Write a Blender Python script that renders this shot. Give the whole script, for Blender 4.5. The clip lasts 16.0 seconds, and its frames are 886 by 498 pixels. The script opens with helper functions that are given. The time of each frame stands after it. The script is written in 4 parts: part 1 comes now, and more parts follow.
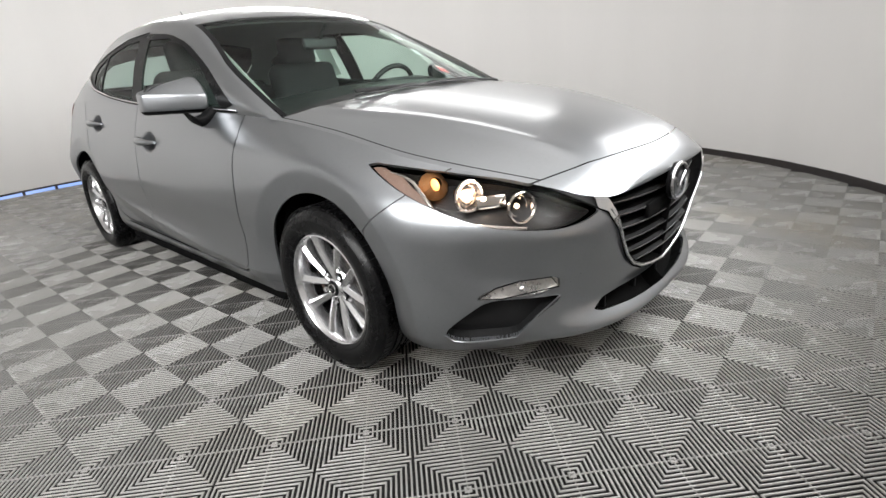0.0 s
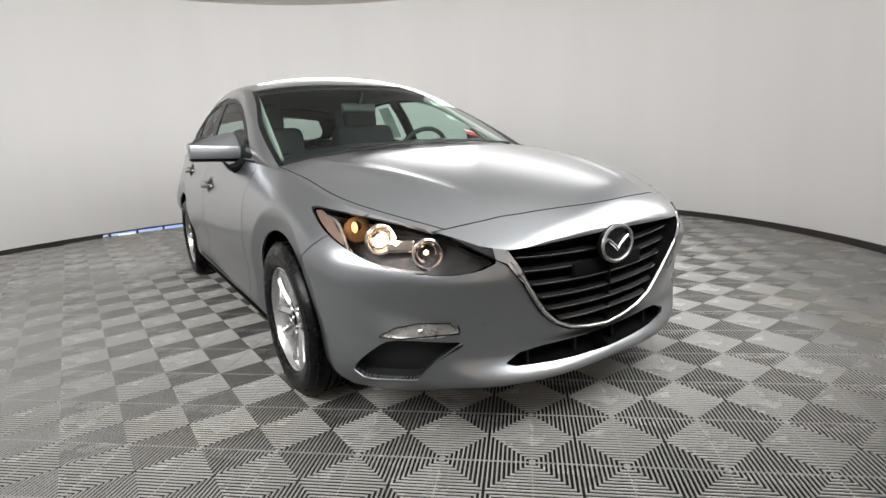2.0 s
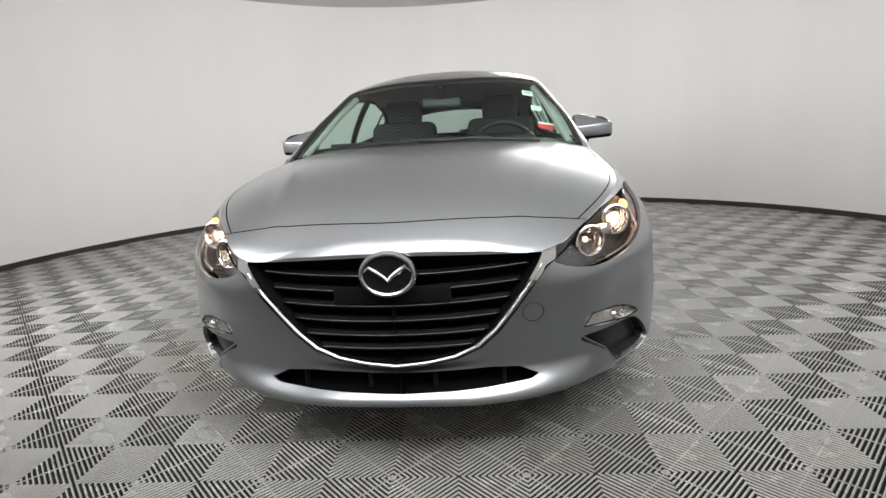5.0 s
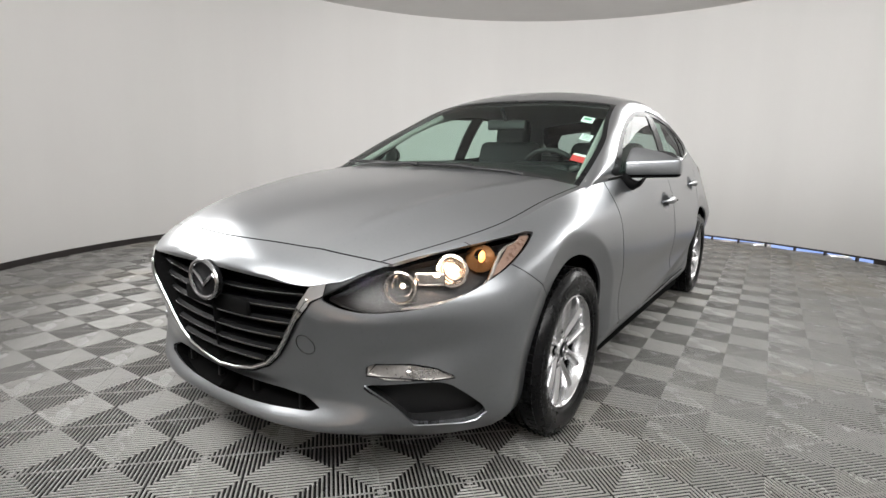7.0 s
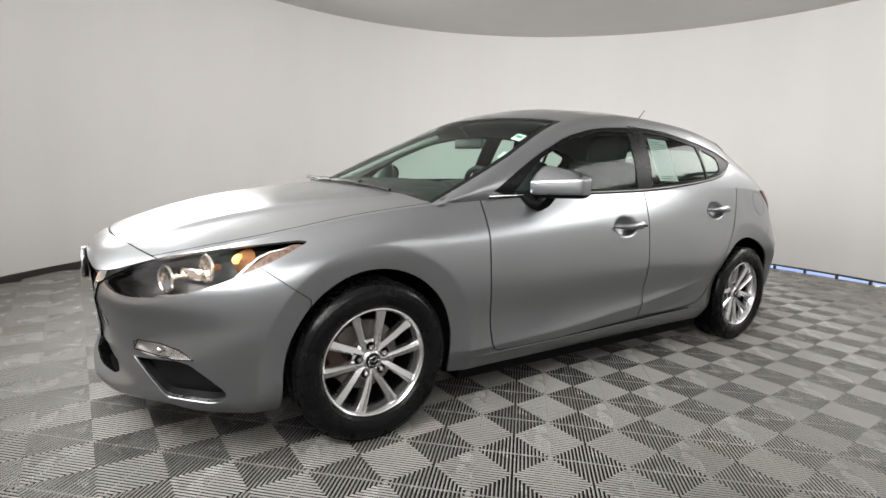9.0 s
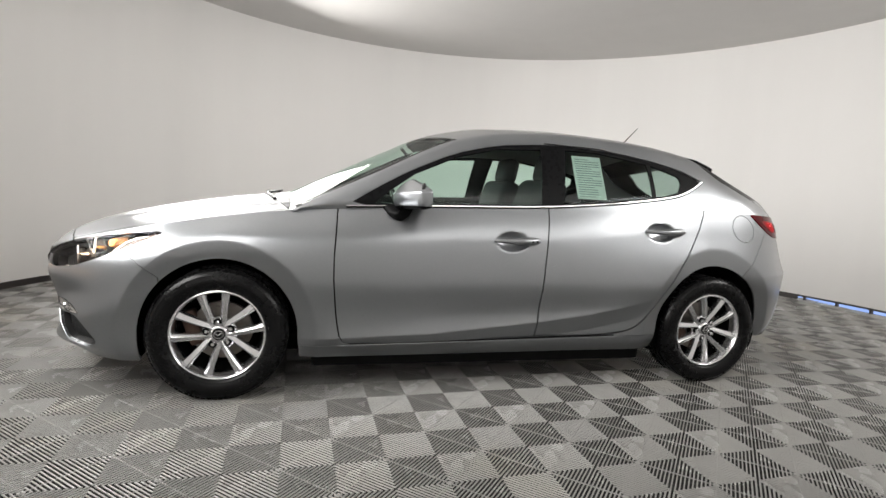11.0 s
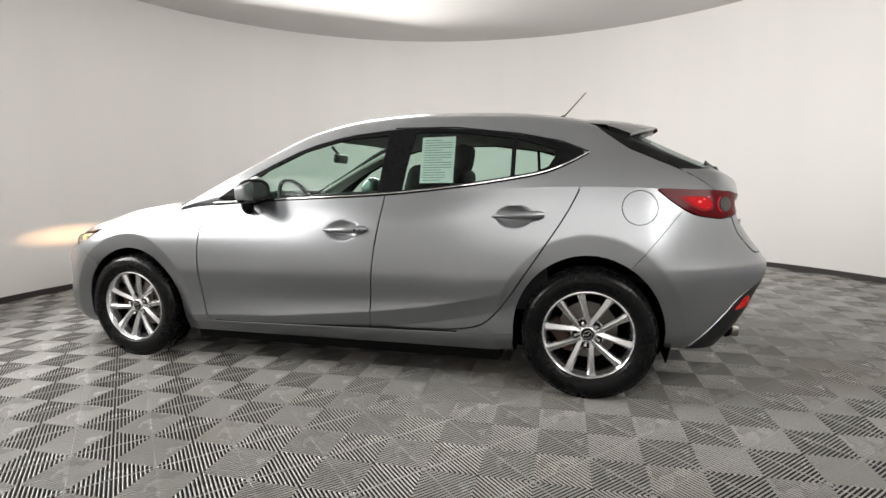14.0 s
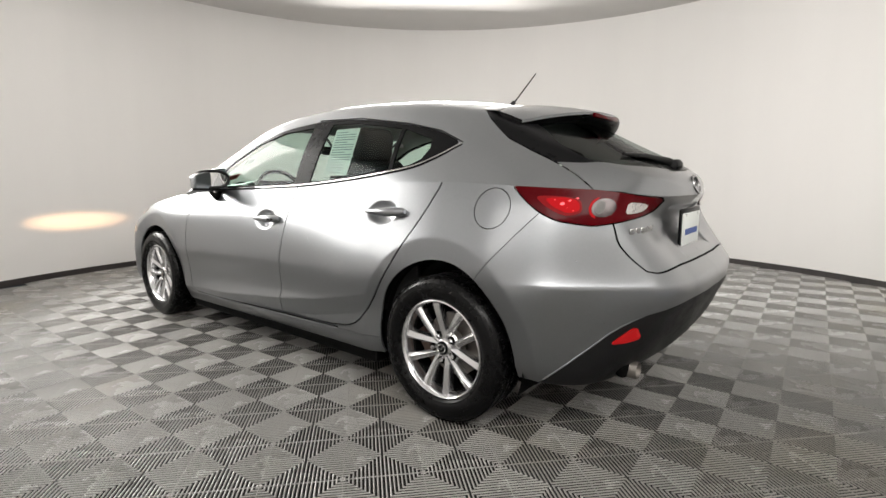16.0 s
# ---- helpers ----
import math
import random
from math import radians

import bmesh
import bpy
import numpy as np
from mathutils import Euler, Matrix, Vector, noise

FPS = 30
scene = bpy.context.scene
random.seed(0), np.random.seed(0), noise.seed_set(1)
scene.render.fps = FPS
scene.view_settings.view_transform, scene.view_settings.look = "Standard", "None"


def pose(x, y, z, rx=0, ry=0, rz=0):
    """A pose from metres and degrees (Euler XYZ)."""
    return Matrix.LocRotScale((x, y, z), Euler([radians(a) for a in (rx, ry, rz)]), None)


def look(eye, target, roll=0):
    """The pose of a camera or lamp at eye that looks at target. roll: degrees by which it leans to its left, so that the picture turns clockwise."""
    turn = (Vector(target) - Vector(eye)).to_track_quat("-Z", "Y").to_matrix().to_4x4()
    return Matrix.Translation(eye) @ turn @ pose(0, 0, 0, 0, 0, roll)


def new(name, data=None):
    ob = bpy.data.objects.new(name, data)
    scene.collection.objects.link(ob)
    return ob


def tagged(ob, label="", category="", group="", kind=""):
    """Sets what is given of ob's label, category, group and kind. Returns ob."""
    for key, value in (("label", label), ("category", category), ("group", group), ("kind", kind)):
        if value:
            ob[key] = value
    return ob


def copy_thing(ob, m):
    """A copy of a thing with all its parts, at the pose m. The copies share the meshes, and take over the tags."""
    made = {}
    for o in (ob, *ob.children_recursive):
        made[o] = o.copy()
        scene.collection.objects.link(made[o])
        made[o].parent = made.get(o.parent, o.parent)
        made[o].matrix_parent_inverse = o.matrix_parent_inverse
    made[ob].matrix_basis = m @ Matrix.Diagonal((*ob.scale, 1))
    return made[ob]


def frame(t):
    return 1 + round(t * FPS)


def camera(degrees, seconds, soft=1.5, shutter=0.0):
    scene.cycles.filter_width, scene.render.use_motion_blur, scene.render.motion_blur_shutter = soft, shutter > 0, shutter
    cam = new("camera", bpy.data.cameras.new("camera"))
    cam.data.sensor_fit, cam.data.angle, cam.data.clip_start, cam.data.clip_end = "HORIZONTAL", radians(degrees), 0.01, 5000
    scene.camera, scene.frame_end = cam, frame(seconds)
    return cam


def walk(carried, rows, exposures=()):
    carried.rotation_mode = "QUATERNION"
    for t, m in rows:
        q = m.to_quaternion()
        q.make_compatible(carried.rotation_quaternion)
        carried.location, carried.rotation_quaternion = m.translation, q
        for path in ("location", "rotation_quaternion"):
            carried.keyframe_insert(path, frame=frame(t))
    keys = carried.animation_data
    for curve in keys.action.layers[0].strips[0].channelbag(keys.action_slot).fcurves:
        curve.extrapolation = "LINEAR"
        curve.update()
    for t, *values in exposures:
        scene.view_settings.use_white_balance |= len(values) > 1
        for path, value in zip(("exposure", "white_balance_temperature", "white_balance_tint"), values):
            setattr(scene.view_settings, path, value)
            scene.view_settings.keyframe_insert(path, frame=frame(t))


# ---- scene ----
cam = camera(82.1, 16.0)
PATH = [
    (0, (2.832, -1.8, 1.053), (1.539, -0.434, 0.373), -4.9),
    (0.5, (2.875, -1.785, 1.046), (1.546, -0.393, 0.502), -5.7),
    (1, (3.066, -1.728, 0.973), (1.665, -0.376, 0.518), -5.3),
    (1.5, (3.235, -1.59, 0.942), (1.719, -0.361, 0.505), -4.8),
    (2, (3.338, -1.389, 0.975), (1.696, -0.322, 0.567), -3.3),
    (2.5, (3.547, -1.137, 0.965), (1.777, -0.293, 0.572), -1.3),
    (3, (3.609, -0.88, 0.956), (1.762, -0.211, 0.581), -1.1),
    (5.5, (3.588, 0.613, 0.953), (1.683, 0.137, 0.573), -2.2),
    (6, (3.499, 0.935, 0.99), (1.677, 0.186, 0.644), 0.3),
    (6.5, (3.409, 1.26, 1.027), (1.691, 0.286, 0.71), 2.3),
    (7, (3.108, 1.495, 1.01), (1.493, 0.369, 0.658), 1.7),
    (7.5, (2.883, 1.746, 0.996), (1.403, 0.455, 0.617), 0.8),
    (8, (2.678, 1.974, 1.017), (1.343, 0.539, 0.622), 1.8),
    (8.5, (2.376, 2.221, 1.036), (1.172, 0.665, 0.676), 2.2),
    (9, (2.175, 2.529, 1.045), (1.08, 0.883, 0.743), 2.4),
    (11.5, (0.508, 3.445, 1.041), (0.179, 1.489, 0.788), 2.5),
    (12, (0.139, 3.504, 1.014), (-0.077, 1.544, 0.678), 1.3),
    (12.5, (-0.206, 3.502, 1.025), (-0.269, 1.539, 0.648), 0.4),
    (13, (-0.585, 3.498, 1.046), (-0.434, 1.536, 0.687), 0.0),
    (13.5, (-0.958, 3.384, 1.051), (-0.6, 1.445, 0.717), -0.5),
    (14, (-1.33, 3.289, 1.05), (-0.79, 1.382, 0.786), -0.8),
    (14.5, (-1.68, 3.106, 1.042), (-0.94, 1.259, 0.838), -1.4),
    (15, (-2.001, 2.915, 1.043), (-1.045, 1.172, 0.816), -1.4),
    (15.5, (-2.368, 2.747, 1.046), (-1.241, 1.117, 0.777), -0.8),
    (16, (-2.654, 2.458, 1.047), (-1.418, 0.912, 0.757), -0.0),
]
EXPOSURES = [(0, .38, 6330, 10), (1.5, .24, 6330, 10), (3, .19, 6330, 10), (6, .20, 6300, 10), (7.5, .18, 6420, 10), (9, .27, 6450, 10), (11.5, .35, 6500, 10), (13, .54, 6500, 10), (14.5, .43, 6580, 10), (16, .48, 6620, 10)]
walk(cam, [(t, look(eye, target, roll)) for t, eye, target, roll in PATH], EXPOSURES)

# ---- light ----
world = bpy.data.worlds.new("daylight")
scene.world = world
world.use_nodes = True
wn = world.node_tree.nodes
sky = wn.new("ShaderNodeTexSky")
sky.sky_type, sky.sun_disc = "NISHITA", False
sky.sun_elevation, sky.sun_rotation = radians(32), radians(259)
world.node_tree.links.new(sky.outputs[0], wn["Background"].inputs[0])
wn["Background"].inputs[1].default_value = 0.15

CX, CY, CR, CEIL = -0.55, -0.17, 4.34, 3.10   # round studio: centre, radius, ceiling height


def area_lamp(x, y, z, sx, sy, watts, target, spread, colour=(1.0, 0.985, 0.955)):
    data = bpy.data.lights.new("studio_lamp", "AREA")
    data.shape, data.size, data.size_y, data.energy, data.color = "RECTANGLE", sx, sy, watts, colour
    data.spread = radians(spread)
    ob = new("studio_lamp", data)
    ob.matrix_world = look((x, y, z), target)
    return ob


# wide soft lamps, added unseen, along the wall ahead; weaker on the car's left
for w, z, width, height, watts in ((-48, 2.12, 2.6, 1.4, 84), (0, 2.12, 1.6, 1.4, 48), (21, 2.12, 1.4, 1.4, 52), (44, 2.12, 1.8, 1.4, 25), (100, 2.68, 2.6, 0.75, 8), (145, 2.68, 3.4, 0.75, 36)):
    c, d = math.cos(radians(w)), math.sin(radians(w))
    area_lamp(CX + 3.75 * c, CY + 3.75 * d, z, width, height, watts, (CX - 3.4 * c, CY - 3.4 * d, 0.8 if w < 60 else 0.2), 150)
sun = bpy.data.lights.new("sun", "SUN")
sun.energy, sun.angle, sun.color = 2.4, radians(0.5), (1.0, 0.95, 0.88)
new("sun", sun).matrix_world = look((-8, -1.5, 5.2), (0, 0, 0))

# ---- materials ----


def mat(name, colour, rough=0.5, metal=0.0, coat=0.0, var=0.06, scale=30.0, bump=0.0, bump_scale=400.0, emit=None, power=0.0, spec=0.5):
    """A material with grain at two scales."""
    m = bpy.data.materials.new(name)
    m.use_nodes = True
    nt = m.node_tree
    p = nt.nodes["Principled BSDF"]
    p.inputs["Metallic"].default_value, p.inputs["Coat Weight"].default_value = metal, coat
    p.inputs["Coat Roughness"].default_value, p.inputs["Specular IOR Level"].default_value = 0.07, spec
    tc = nt.nodes.new("ShaderNodeTexCoord")
    n1, n2 = nt.nodes.new("ShaderNodeTexNoise"), nt.nodes.new("ShaderNodeTexNoise")
    n1.inputs["Scale"].default_value, n2.inputs["Scale"].default_value = scale, scale * 0.13
    n1.inputs["Detail"].default_value = 4
    for n in (n1, n2):
        nt.links.new(tc.outputs["Object"], n.inputs["Vector"])
    add = nt.nodes.new("ShaderNodeMath")
    add.operation = "ADD"
    nt.links.new(n1.outputs["Fac"], add.inputs[0])
    nt.links.new(n2.outputs["Fac"], add.inputs[1])
    ramp = nt.nodes.new("ShaderNodeMapRange")
    ramp.inputs["From Min"].default_value, ramp.inputs["From Max"].default_value = 0.6, 1.4
    ramp.inputs["To Min"].default_value, ramp.inputs["To Max"].default_value = 1 - var, 1 + var
    nt.links.new(add.outputs[0], ramp.inputs["Value"])
    mul = nt.nodes.new("ShaderNodeVectorMath")
    mul.operation = "SCALE"
    mul.inputs[0].default_value = colour[:3]
    nt.links.new(ramp.outputs["Result"], mul.inputs["Scale"])
    nt.links.new(mul.outputs[0], p.inputs["Base Color"])
    rr = nt.nodes.new("ShaderNodeMapRange")
    rr.inputs["From Min"].default_value, rr.inputs["From Max"].default_value = 0.6, 1.4
    rr.inputs["To Min"].default_value, rr.inputs["To Max"].default_value = max(rough * (1 - 2 * var), 0.01), min(rough * (1 + 2 * var), 1)
    nt.links.new(add.outputs[0], rr.inputs["Value"])
    nt.links.new(rr.outputs["Result"], p.inputs["Roughness"])
    if bump:
        nb, b = nt.nodes.new("ShaderNodeTexNoise"), nt.nodes.new("ShaderNodeBump")
        nb.inputs["Scale"].default_value = bump_scale
        b.inputs["Strength"].default_value, b.inputs["Distance"].default_value = bump, 0.001
        nt.links.new(tc.outputs["Object"], nb.inputs["Vector"])
        nt.links.new(nb.outputs["Fac"], b.inputs["Height"])
        nt.links.new(b.outputs["Normal"], p.inputs["Normal"])
    if emit:
        p.inputs["Emission Color"].default_value, p.inputs["Emission Strength"].default_value = (*emit, 1), power
    return m


def glass_mat(name, tint, rough=0.0, gloss=0.035):
    """Thin sheet glass: clear film with a mirror-like gloss by Fresnel."""
    m = bpy.data.materials.new(name)
    m.use_nodes = True
    nt = m.node_tree
    nt.nodes.remove(nt.nodes["Principled BSDF"])
    t, g, mix, lw, pw, mad = (nt.nodes.new("ShaderNode" + k) for k in ("BsdfTransparent", "BsdfGlossy", "MixShader", "LayerWeight", "Math", "Math"))
    t.inputs["Color"].default_value = (*tint, 1)
    g.inputs["Roughness"].default_value = rough
    lw.inputs["Blend"].default_value = 0.5
    pw.operation, mad.operation = "POWER", "MULTIPLY_ADD"
    pw.inputs[1].default_value, mad.inputs[1].default_value, mad.inputs[2].default_value = 4.5, 0.42, gloss
    nt.links.new(lw.outputs["Facing"], pw.inputs[0])
    nt.links.new(pw.outputs[0], mad.inputs[0])
    nt.links.new(mad.outputs[0], mix.inputs[0])
    nt.links.new(t.outputs[0], mix.inputs[1])
    nt.links.new(g.outputs[0], mix.inputs[2])
    nt.links.new(mix.outputs[0], nt.nodes["Material Output"].inputs["Surface"])
    return m


PAINT = mat("silver_paint", (0.268, 0.278, 0.293), 0.29, 0.92, 0.75, 0.03, 700)
PAINT.node_tree.nodes["Principled BSDF"].inputs["Coat Roughness"].default_value = 0.15
PAINT.node_tree.nodes["Principled BSDF"].inputs["Coat IOR"].default_value = 1.6
BLACK = mat("black_plastic", (0.011, 0.011, 0.0115), 0.42, 0, 0, 0.15, 60, 0.2, 900, spec=0.22)
GLOSS_BLACK = mat("gloss_black", (0.006, 0.006, 0.0065), 0.30, 0, 0.0, 0.1, 40, spec=0.07)
GRILLE_BLACK = mat("satin_black_grille", (0.004, 0.004, 0.0042), 0.45, 0, 0.0, 0.1, 60, spec=0.06)
# near-black colour that puts deep shade into cavities and recesses; also black parts
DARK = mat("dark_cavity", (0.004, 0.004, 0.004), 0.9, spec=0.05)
CHROME = mat("chrome", (0.8, 0.8, 0.8), 0.08, 1.0, 0, 0.03, 50)
ALLOY = mat("alloy_wheel", (0.68, 0.68, 0.69), 0.22, 0.95, 0.5, 0.03, 60)
STEEL = mat("brake_steel", (0.25, 0.23, 0.21), 0.45, 0.8, 0, 0.25, 90)
RUST = mat("brake_caliper", (0.10, 0.06, 0.045), 0.7, 0.3, 0, 0.3, 70)
RUBBER = mat("tyre_rubber", (0.004, 0.004, 0.0043), 0.28, 0, 0, 0.2, 45, 0.08, 300, spec=0.20)
GLASS = glass_mat("window_glass", (0.75, 0.88, 0.82), gloss=0.020)
DARK_GLASS = glass_mat("rear_window_glass", (0.55, 0.62, 0.60), gloss=0.02)
LENS = glass_mat("lamp_lens", (0.93, 0.93, 0.93), gloss=0.005)
RED_LENS = mat("red_lens", (0.075, 0.001, 0.003), 0.12, 0, 0.0, 0.15, 30, spec=0.09)
WALL = mat("white_fabric_wall", (0.78, 0.765, 0.75), 0.75, 0, 0, 0.035, 2.2, 0.06, 900)
CEILING = mat("grey_ceiling", (0.62, 0.605, 0.59), 0.85, 0, 0, 0.03, 4.0, 0.1, 300)
TILE = mat("grey_floor_plastic", (0.272, 0.267, 0.256), 0.26, 0, 0, 0.10, 5.0, 0.08, 700, spec=1.0)
nt = TILE.node_tree
info, vary, old = nt.nodes.new("ShaderNodeObjectInfo"), nt.nodes.new("ShaderNodeMapRange"), nt.nodes["Principled BSDF"].inputs["Base Color"].links[0].from_socket
shade = nt.nodes.new("ShaderNodeVectorMath")
shade.operation = "SCALE"
vary.inputs["To Min"].default_value, vary.inputs["To Max"].default_value = 0.90, 1.10
nt.links.new(info.outputs["Random"], vary.inputs["Value"])
dust, spread, mix = nt.nodes.new("ShaderNodeTexNoise"), nt.nodes.new("ShaderNodeMapRange"), nt.nodes.new("ShaderNodeMix")   # brownish dust in patches
place = nt.nodes.new("ShaderNodeNewGeometry")
dust.inputs["Scale"].default_value, dust.inputs["Detail"].default_value = 0.9, 3
spread.inputs["From Min"].default_value, spread.inputs["From Max"].default_value, spread.inputs["To Max"].default_value = 0.55, 0.75, 0.5
mix.data_type = "RGBA"
mix.inputs["B"].default_value = (0.300, 0.268, 0.205, 1)
nt.links.new(place.outputs["Position"], dust.inputs["Vector"])
nt.links.new(dust.outputs["Fac"], spread.inputs["Value"])
nt.links.new(spread.outputs["Result"], mix.inputs["Factor"])
nt.links.new(old, mix.inputs["A"])
nt.links.new(mix.outputs["Result"], shade.inputs[0])
nt.links.new(vary.outputs["Result"], shade.inputs["Scale"])
nt.links.new(shade.outputs[0], nt.nodes["Principled BSDF"].inputs["Base Color"])
nt = WALL.node_tree   # faint upright bands in the fabric
stretch = nt.nodes.new("ShaderNodeMapping")
stretch.inputs["Scale"].default_value = (1.0, 1.0, 0.08)
for n in [n for n in nt.nodes if n.bl_idname == "ShaderNodeTexNoise" and n.inputs["Scale"].default_value < 50]:
    nt.links.new(stretch.outputs[0], n.inputs["Vector"])
nt.links.new([n for n in nt.nodes if n.bl_idname == "ShaderNodeTexCoord"][0].outputs["Object"], stretch.inputs[0])
# near-black colour stands in for the shade between the floor ribs
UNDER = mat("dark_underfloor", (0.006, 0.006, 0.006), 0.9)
RAIL = mat("dark_base_rail", (0.03, 0.025, 0.024), 0.5, 0, 0, 0.2, 20)
SEAT = mat("black_seat_fabric", (0.022, 0.022, 0.023), 0.9, 0, 0, 0.2, 120, 0.12, 400, spec=0.1)
LINING = mat("grey_headlining", (0.30, 0.30, 0.29), 0.9, 0, 0, 0.05, 90)
TRIM = mat("grey_headliner", (0.27, 0.27, 0.255), 0.9, 0, 0, 0.05, 90)
SMOKE = mat("smoky_lens", (0.045, 0.030, 0.030), 0.16, 0.3, 0.1)
PAPER = mat("white_paper", (0.75, 0.78, 0.76), 0.8, 0, 0, 0.03, 20)
INK = mat("grey_print", (0.25, 0.28, 0.30), 0.8)
RED_PAPER = mat("red_sticker", (0.6, 0.05, 0.05), 0.6)
AMBER = mat("amber_reflector", (0.15, 0.095, 0.072), 0.35, 0.0, 0.0, 0.2, 80)
WARM = mat("glowing_bulb", (1, 0.8, 0.5), 0.4, emit=(1.0, 0.76, 0.52), power=4.5)
AMBER_GLOW = mat("glowing_amber_bulb", (1, 0.5, 0.1), 0.4, emit=(1.0, 0.42, 0.12), power=2.2)
RED_GLOW = mat("glowing_tail_bulb", (0.2, 0.001, 0.003), 0.5, emit=(1.0, 0.004, 0.010), power=0.22, spec=0.08)
RED_DIM = mat("dim_tail_bulb", (0.15, 0.001, 0.003), 0.4, emit=(1.0, 0.002, 0.006), power=0.06, spec=0.1)
RED_REFLEX = mat("red_reflector", (0.55, 0.012, 0.014), 0.25, 0, 0, 0.1, 200, 0.4, 300, spec=0.25)
RED_SPARK = mat("bright_tail_bulb", (0.6, 0.1, 0.1), 0.3, emit=(1.0, 0.10, 0.12), power=1.1, spec=0.1)
HOUSING = mat("lamp_housing", (0.024, 0.022, 0.021), 0.34, 0.3, 0.0, 0.1, 40, spec=0.35)
SMOKED = mat("smoked_reflector", (0.075, 0.073, 0.07), 0.4, 1.0, 0, 0.3, 120, 0.8, 70)
FLUTED = mat("fluted_reflector", (0.62, 0.60, 0.58), 0.32, 0.85, 0, 0.2, 120, 0.6, 70)
BADGE = mat("satin_chrome", (0.42, 0.42, 0.43), 0.22, 1.0, 0, 0.03, 50)
BAR_EDGE = mat("grille_bar_edge", (0.22, 0.22, 0.225), 0.25, 0.9, 0, 0.05, 50)
AMBER_CUP = mat("amber_lamp_cup", (0.42, 0.19, 0.07), 0.40, 0.6)
REFLECTOR = mat("lamp_reflector", (0.62, 0.57, 0.53), 0.14, 1.0)
MIRROR = mat("mirror", (.75, .76, .77), .02, 1.0, 0, .01)

# ---- mesh tools ----


def mesh_object(name, V, faces, material, parent=None, label="", smooth=True):
    me = bpy.data.meshes.new(name)
    me.from_pydata([tuple(v) for v in V], [], [tuple(f) for f in faces])
    me.materials.append(material)
    if smooth:
        me.shade_smooth()
        me.set_sharp_from_angle(angle=radians(38))
    me.update()
    ob = new(name, me)
    ob.parent = parent
    if label:
        ob["label"] = label
    return ob


def part(name, bm, material, parent, label="", smooth=True):
    me = bpy.data.meshes.new(name)
    bmesh.ops.recalc_face_normals(bm, faces=bm.faces[:])
    bm.to_mesh(me)
    bm.free()
    me.materials.append(material)
    if smooth:
        me.shade_smooth()
        me.set_sharp_from_angle(angle=radians(38))
    ob = new(name, me)
    ob.parent = parent
    if label:
        ob["label"] = label
    return ob


def box(sx, sy, sz, m=None, bevel=0.0, seg=2):
    bm = bmesh.new()
    bmesh.ops.create_cube(bm, size=1, matrix=Matrix.Diagonal((sx, sy, sz, 1)))
    if bevel:
        bmesh.ops.bevel(bm, geom=bm.edges[:], offset=bevel, segments=seg, affect="EDGES", profile=0.5)
    if m is not None:
        bmesh.ops.transform(bm, matrix=m, verts=bm.verts[:])
    return bm


def join(*bms):
    out = bms[0]
    for b in bms[1:]:
        me = bpy.data.meshes.new("tmp")
        b.to_mesh(me)
        b.free()
        out.from_mesh(me)
        bpy.data.meshes.remove(me)
    return out


def tube(points, radius, sides=10, closed=False):
    """A round bar along points; radius may be a list."""
    bm = bmesh.new()
    P = [Vector(p) for p in points]
    rad = radius if isinstance(radius, (list, tuple)) else [radius] * len(P)
    rings, up = [], None
    for i, p in enumerate(P):
        a = P[i - 1] if i or closed else p
        b = P[(i + 1) % len(P)] if i + 1 < len(P) or closed else p
        d = (b - a).normalized()
        if up is None:
            up = d.orthogonal().normalized()
        up = (up - d * up.dot(d)).normalized()
        side = d.cross(up)
        rings.append([bm.verts.new(p + (up * math.cos(w) + side * math.sin(w)) * rad[i]) for w in [2 * math.pi * k / sides for k in range(sides)]])
    n = len(rings)
    for i in range(n if closed else n - 1):
        r, q = rings[i], rings[(i + 1) % n]
        for k in range(sides):
            bm.faces.new((r[k], r[(k + 1) % sides], q[(k + 1) % sides], q[k]))
    if not closed:
        bm.faces.new(rings[0][::-1])
        bm.faces.new(rings[-1])
    return bm


def lathe(profile, steps=64, axis="y"):
    """Turns a profile of (radius, along) about the y axis."""
    bm = bmesh.new()
    rings = []
    for k in range(steps):
        w = 2 * math.pi * k / steps
        rings.append([bm.verts.new((r * math.cos(w), a, r * math.sin(w))) for r, a in profile])
    for k in range(steps):
        r, q = rings[k], rings[(k + 1) % steps]
        for i in range(len(profile) - 1):
            bm.faces.new((r[i], r[i + 1], q[i + 1], q[i]))
    bmesh.ops.remove_doubles(bm, verts=bm.verts[:], dist=1e-5)
    return bm


def spline(keys, s):
    """Catmull-Rom through the rows of keys at s in 0..len-1."""
    K = np.array(keys, float)
    s = np.clip(np.asarray(s, float), 0, len(K) - 1)
    i = np.minimum(s.astype(int), len(K) - 2)
    t = (s - i)[..., None]
    p0, p1, p2, p3 = K[np.maximum(i - 1, 0)], K[i], K[i + 1], K[np.minimum(i + 2, len(K) - 1)]
    return 0.5 * (2 * p1 + (p2 - p0) * t + (2 * p0 - 5 * p1 + 4 * p2 - p3) * t ** 2 + (3 * p1 - p0 - 3 * p2 + p3) * t ** 3)


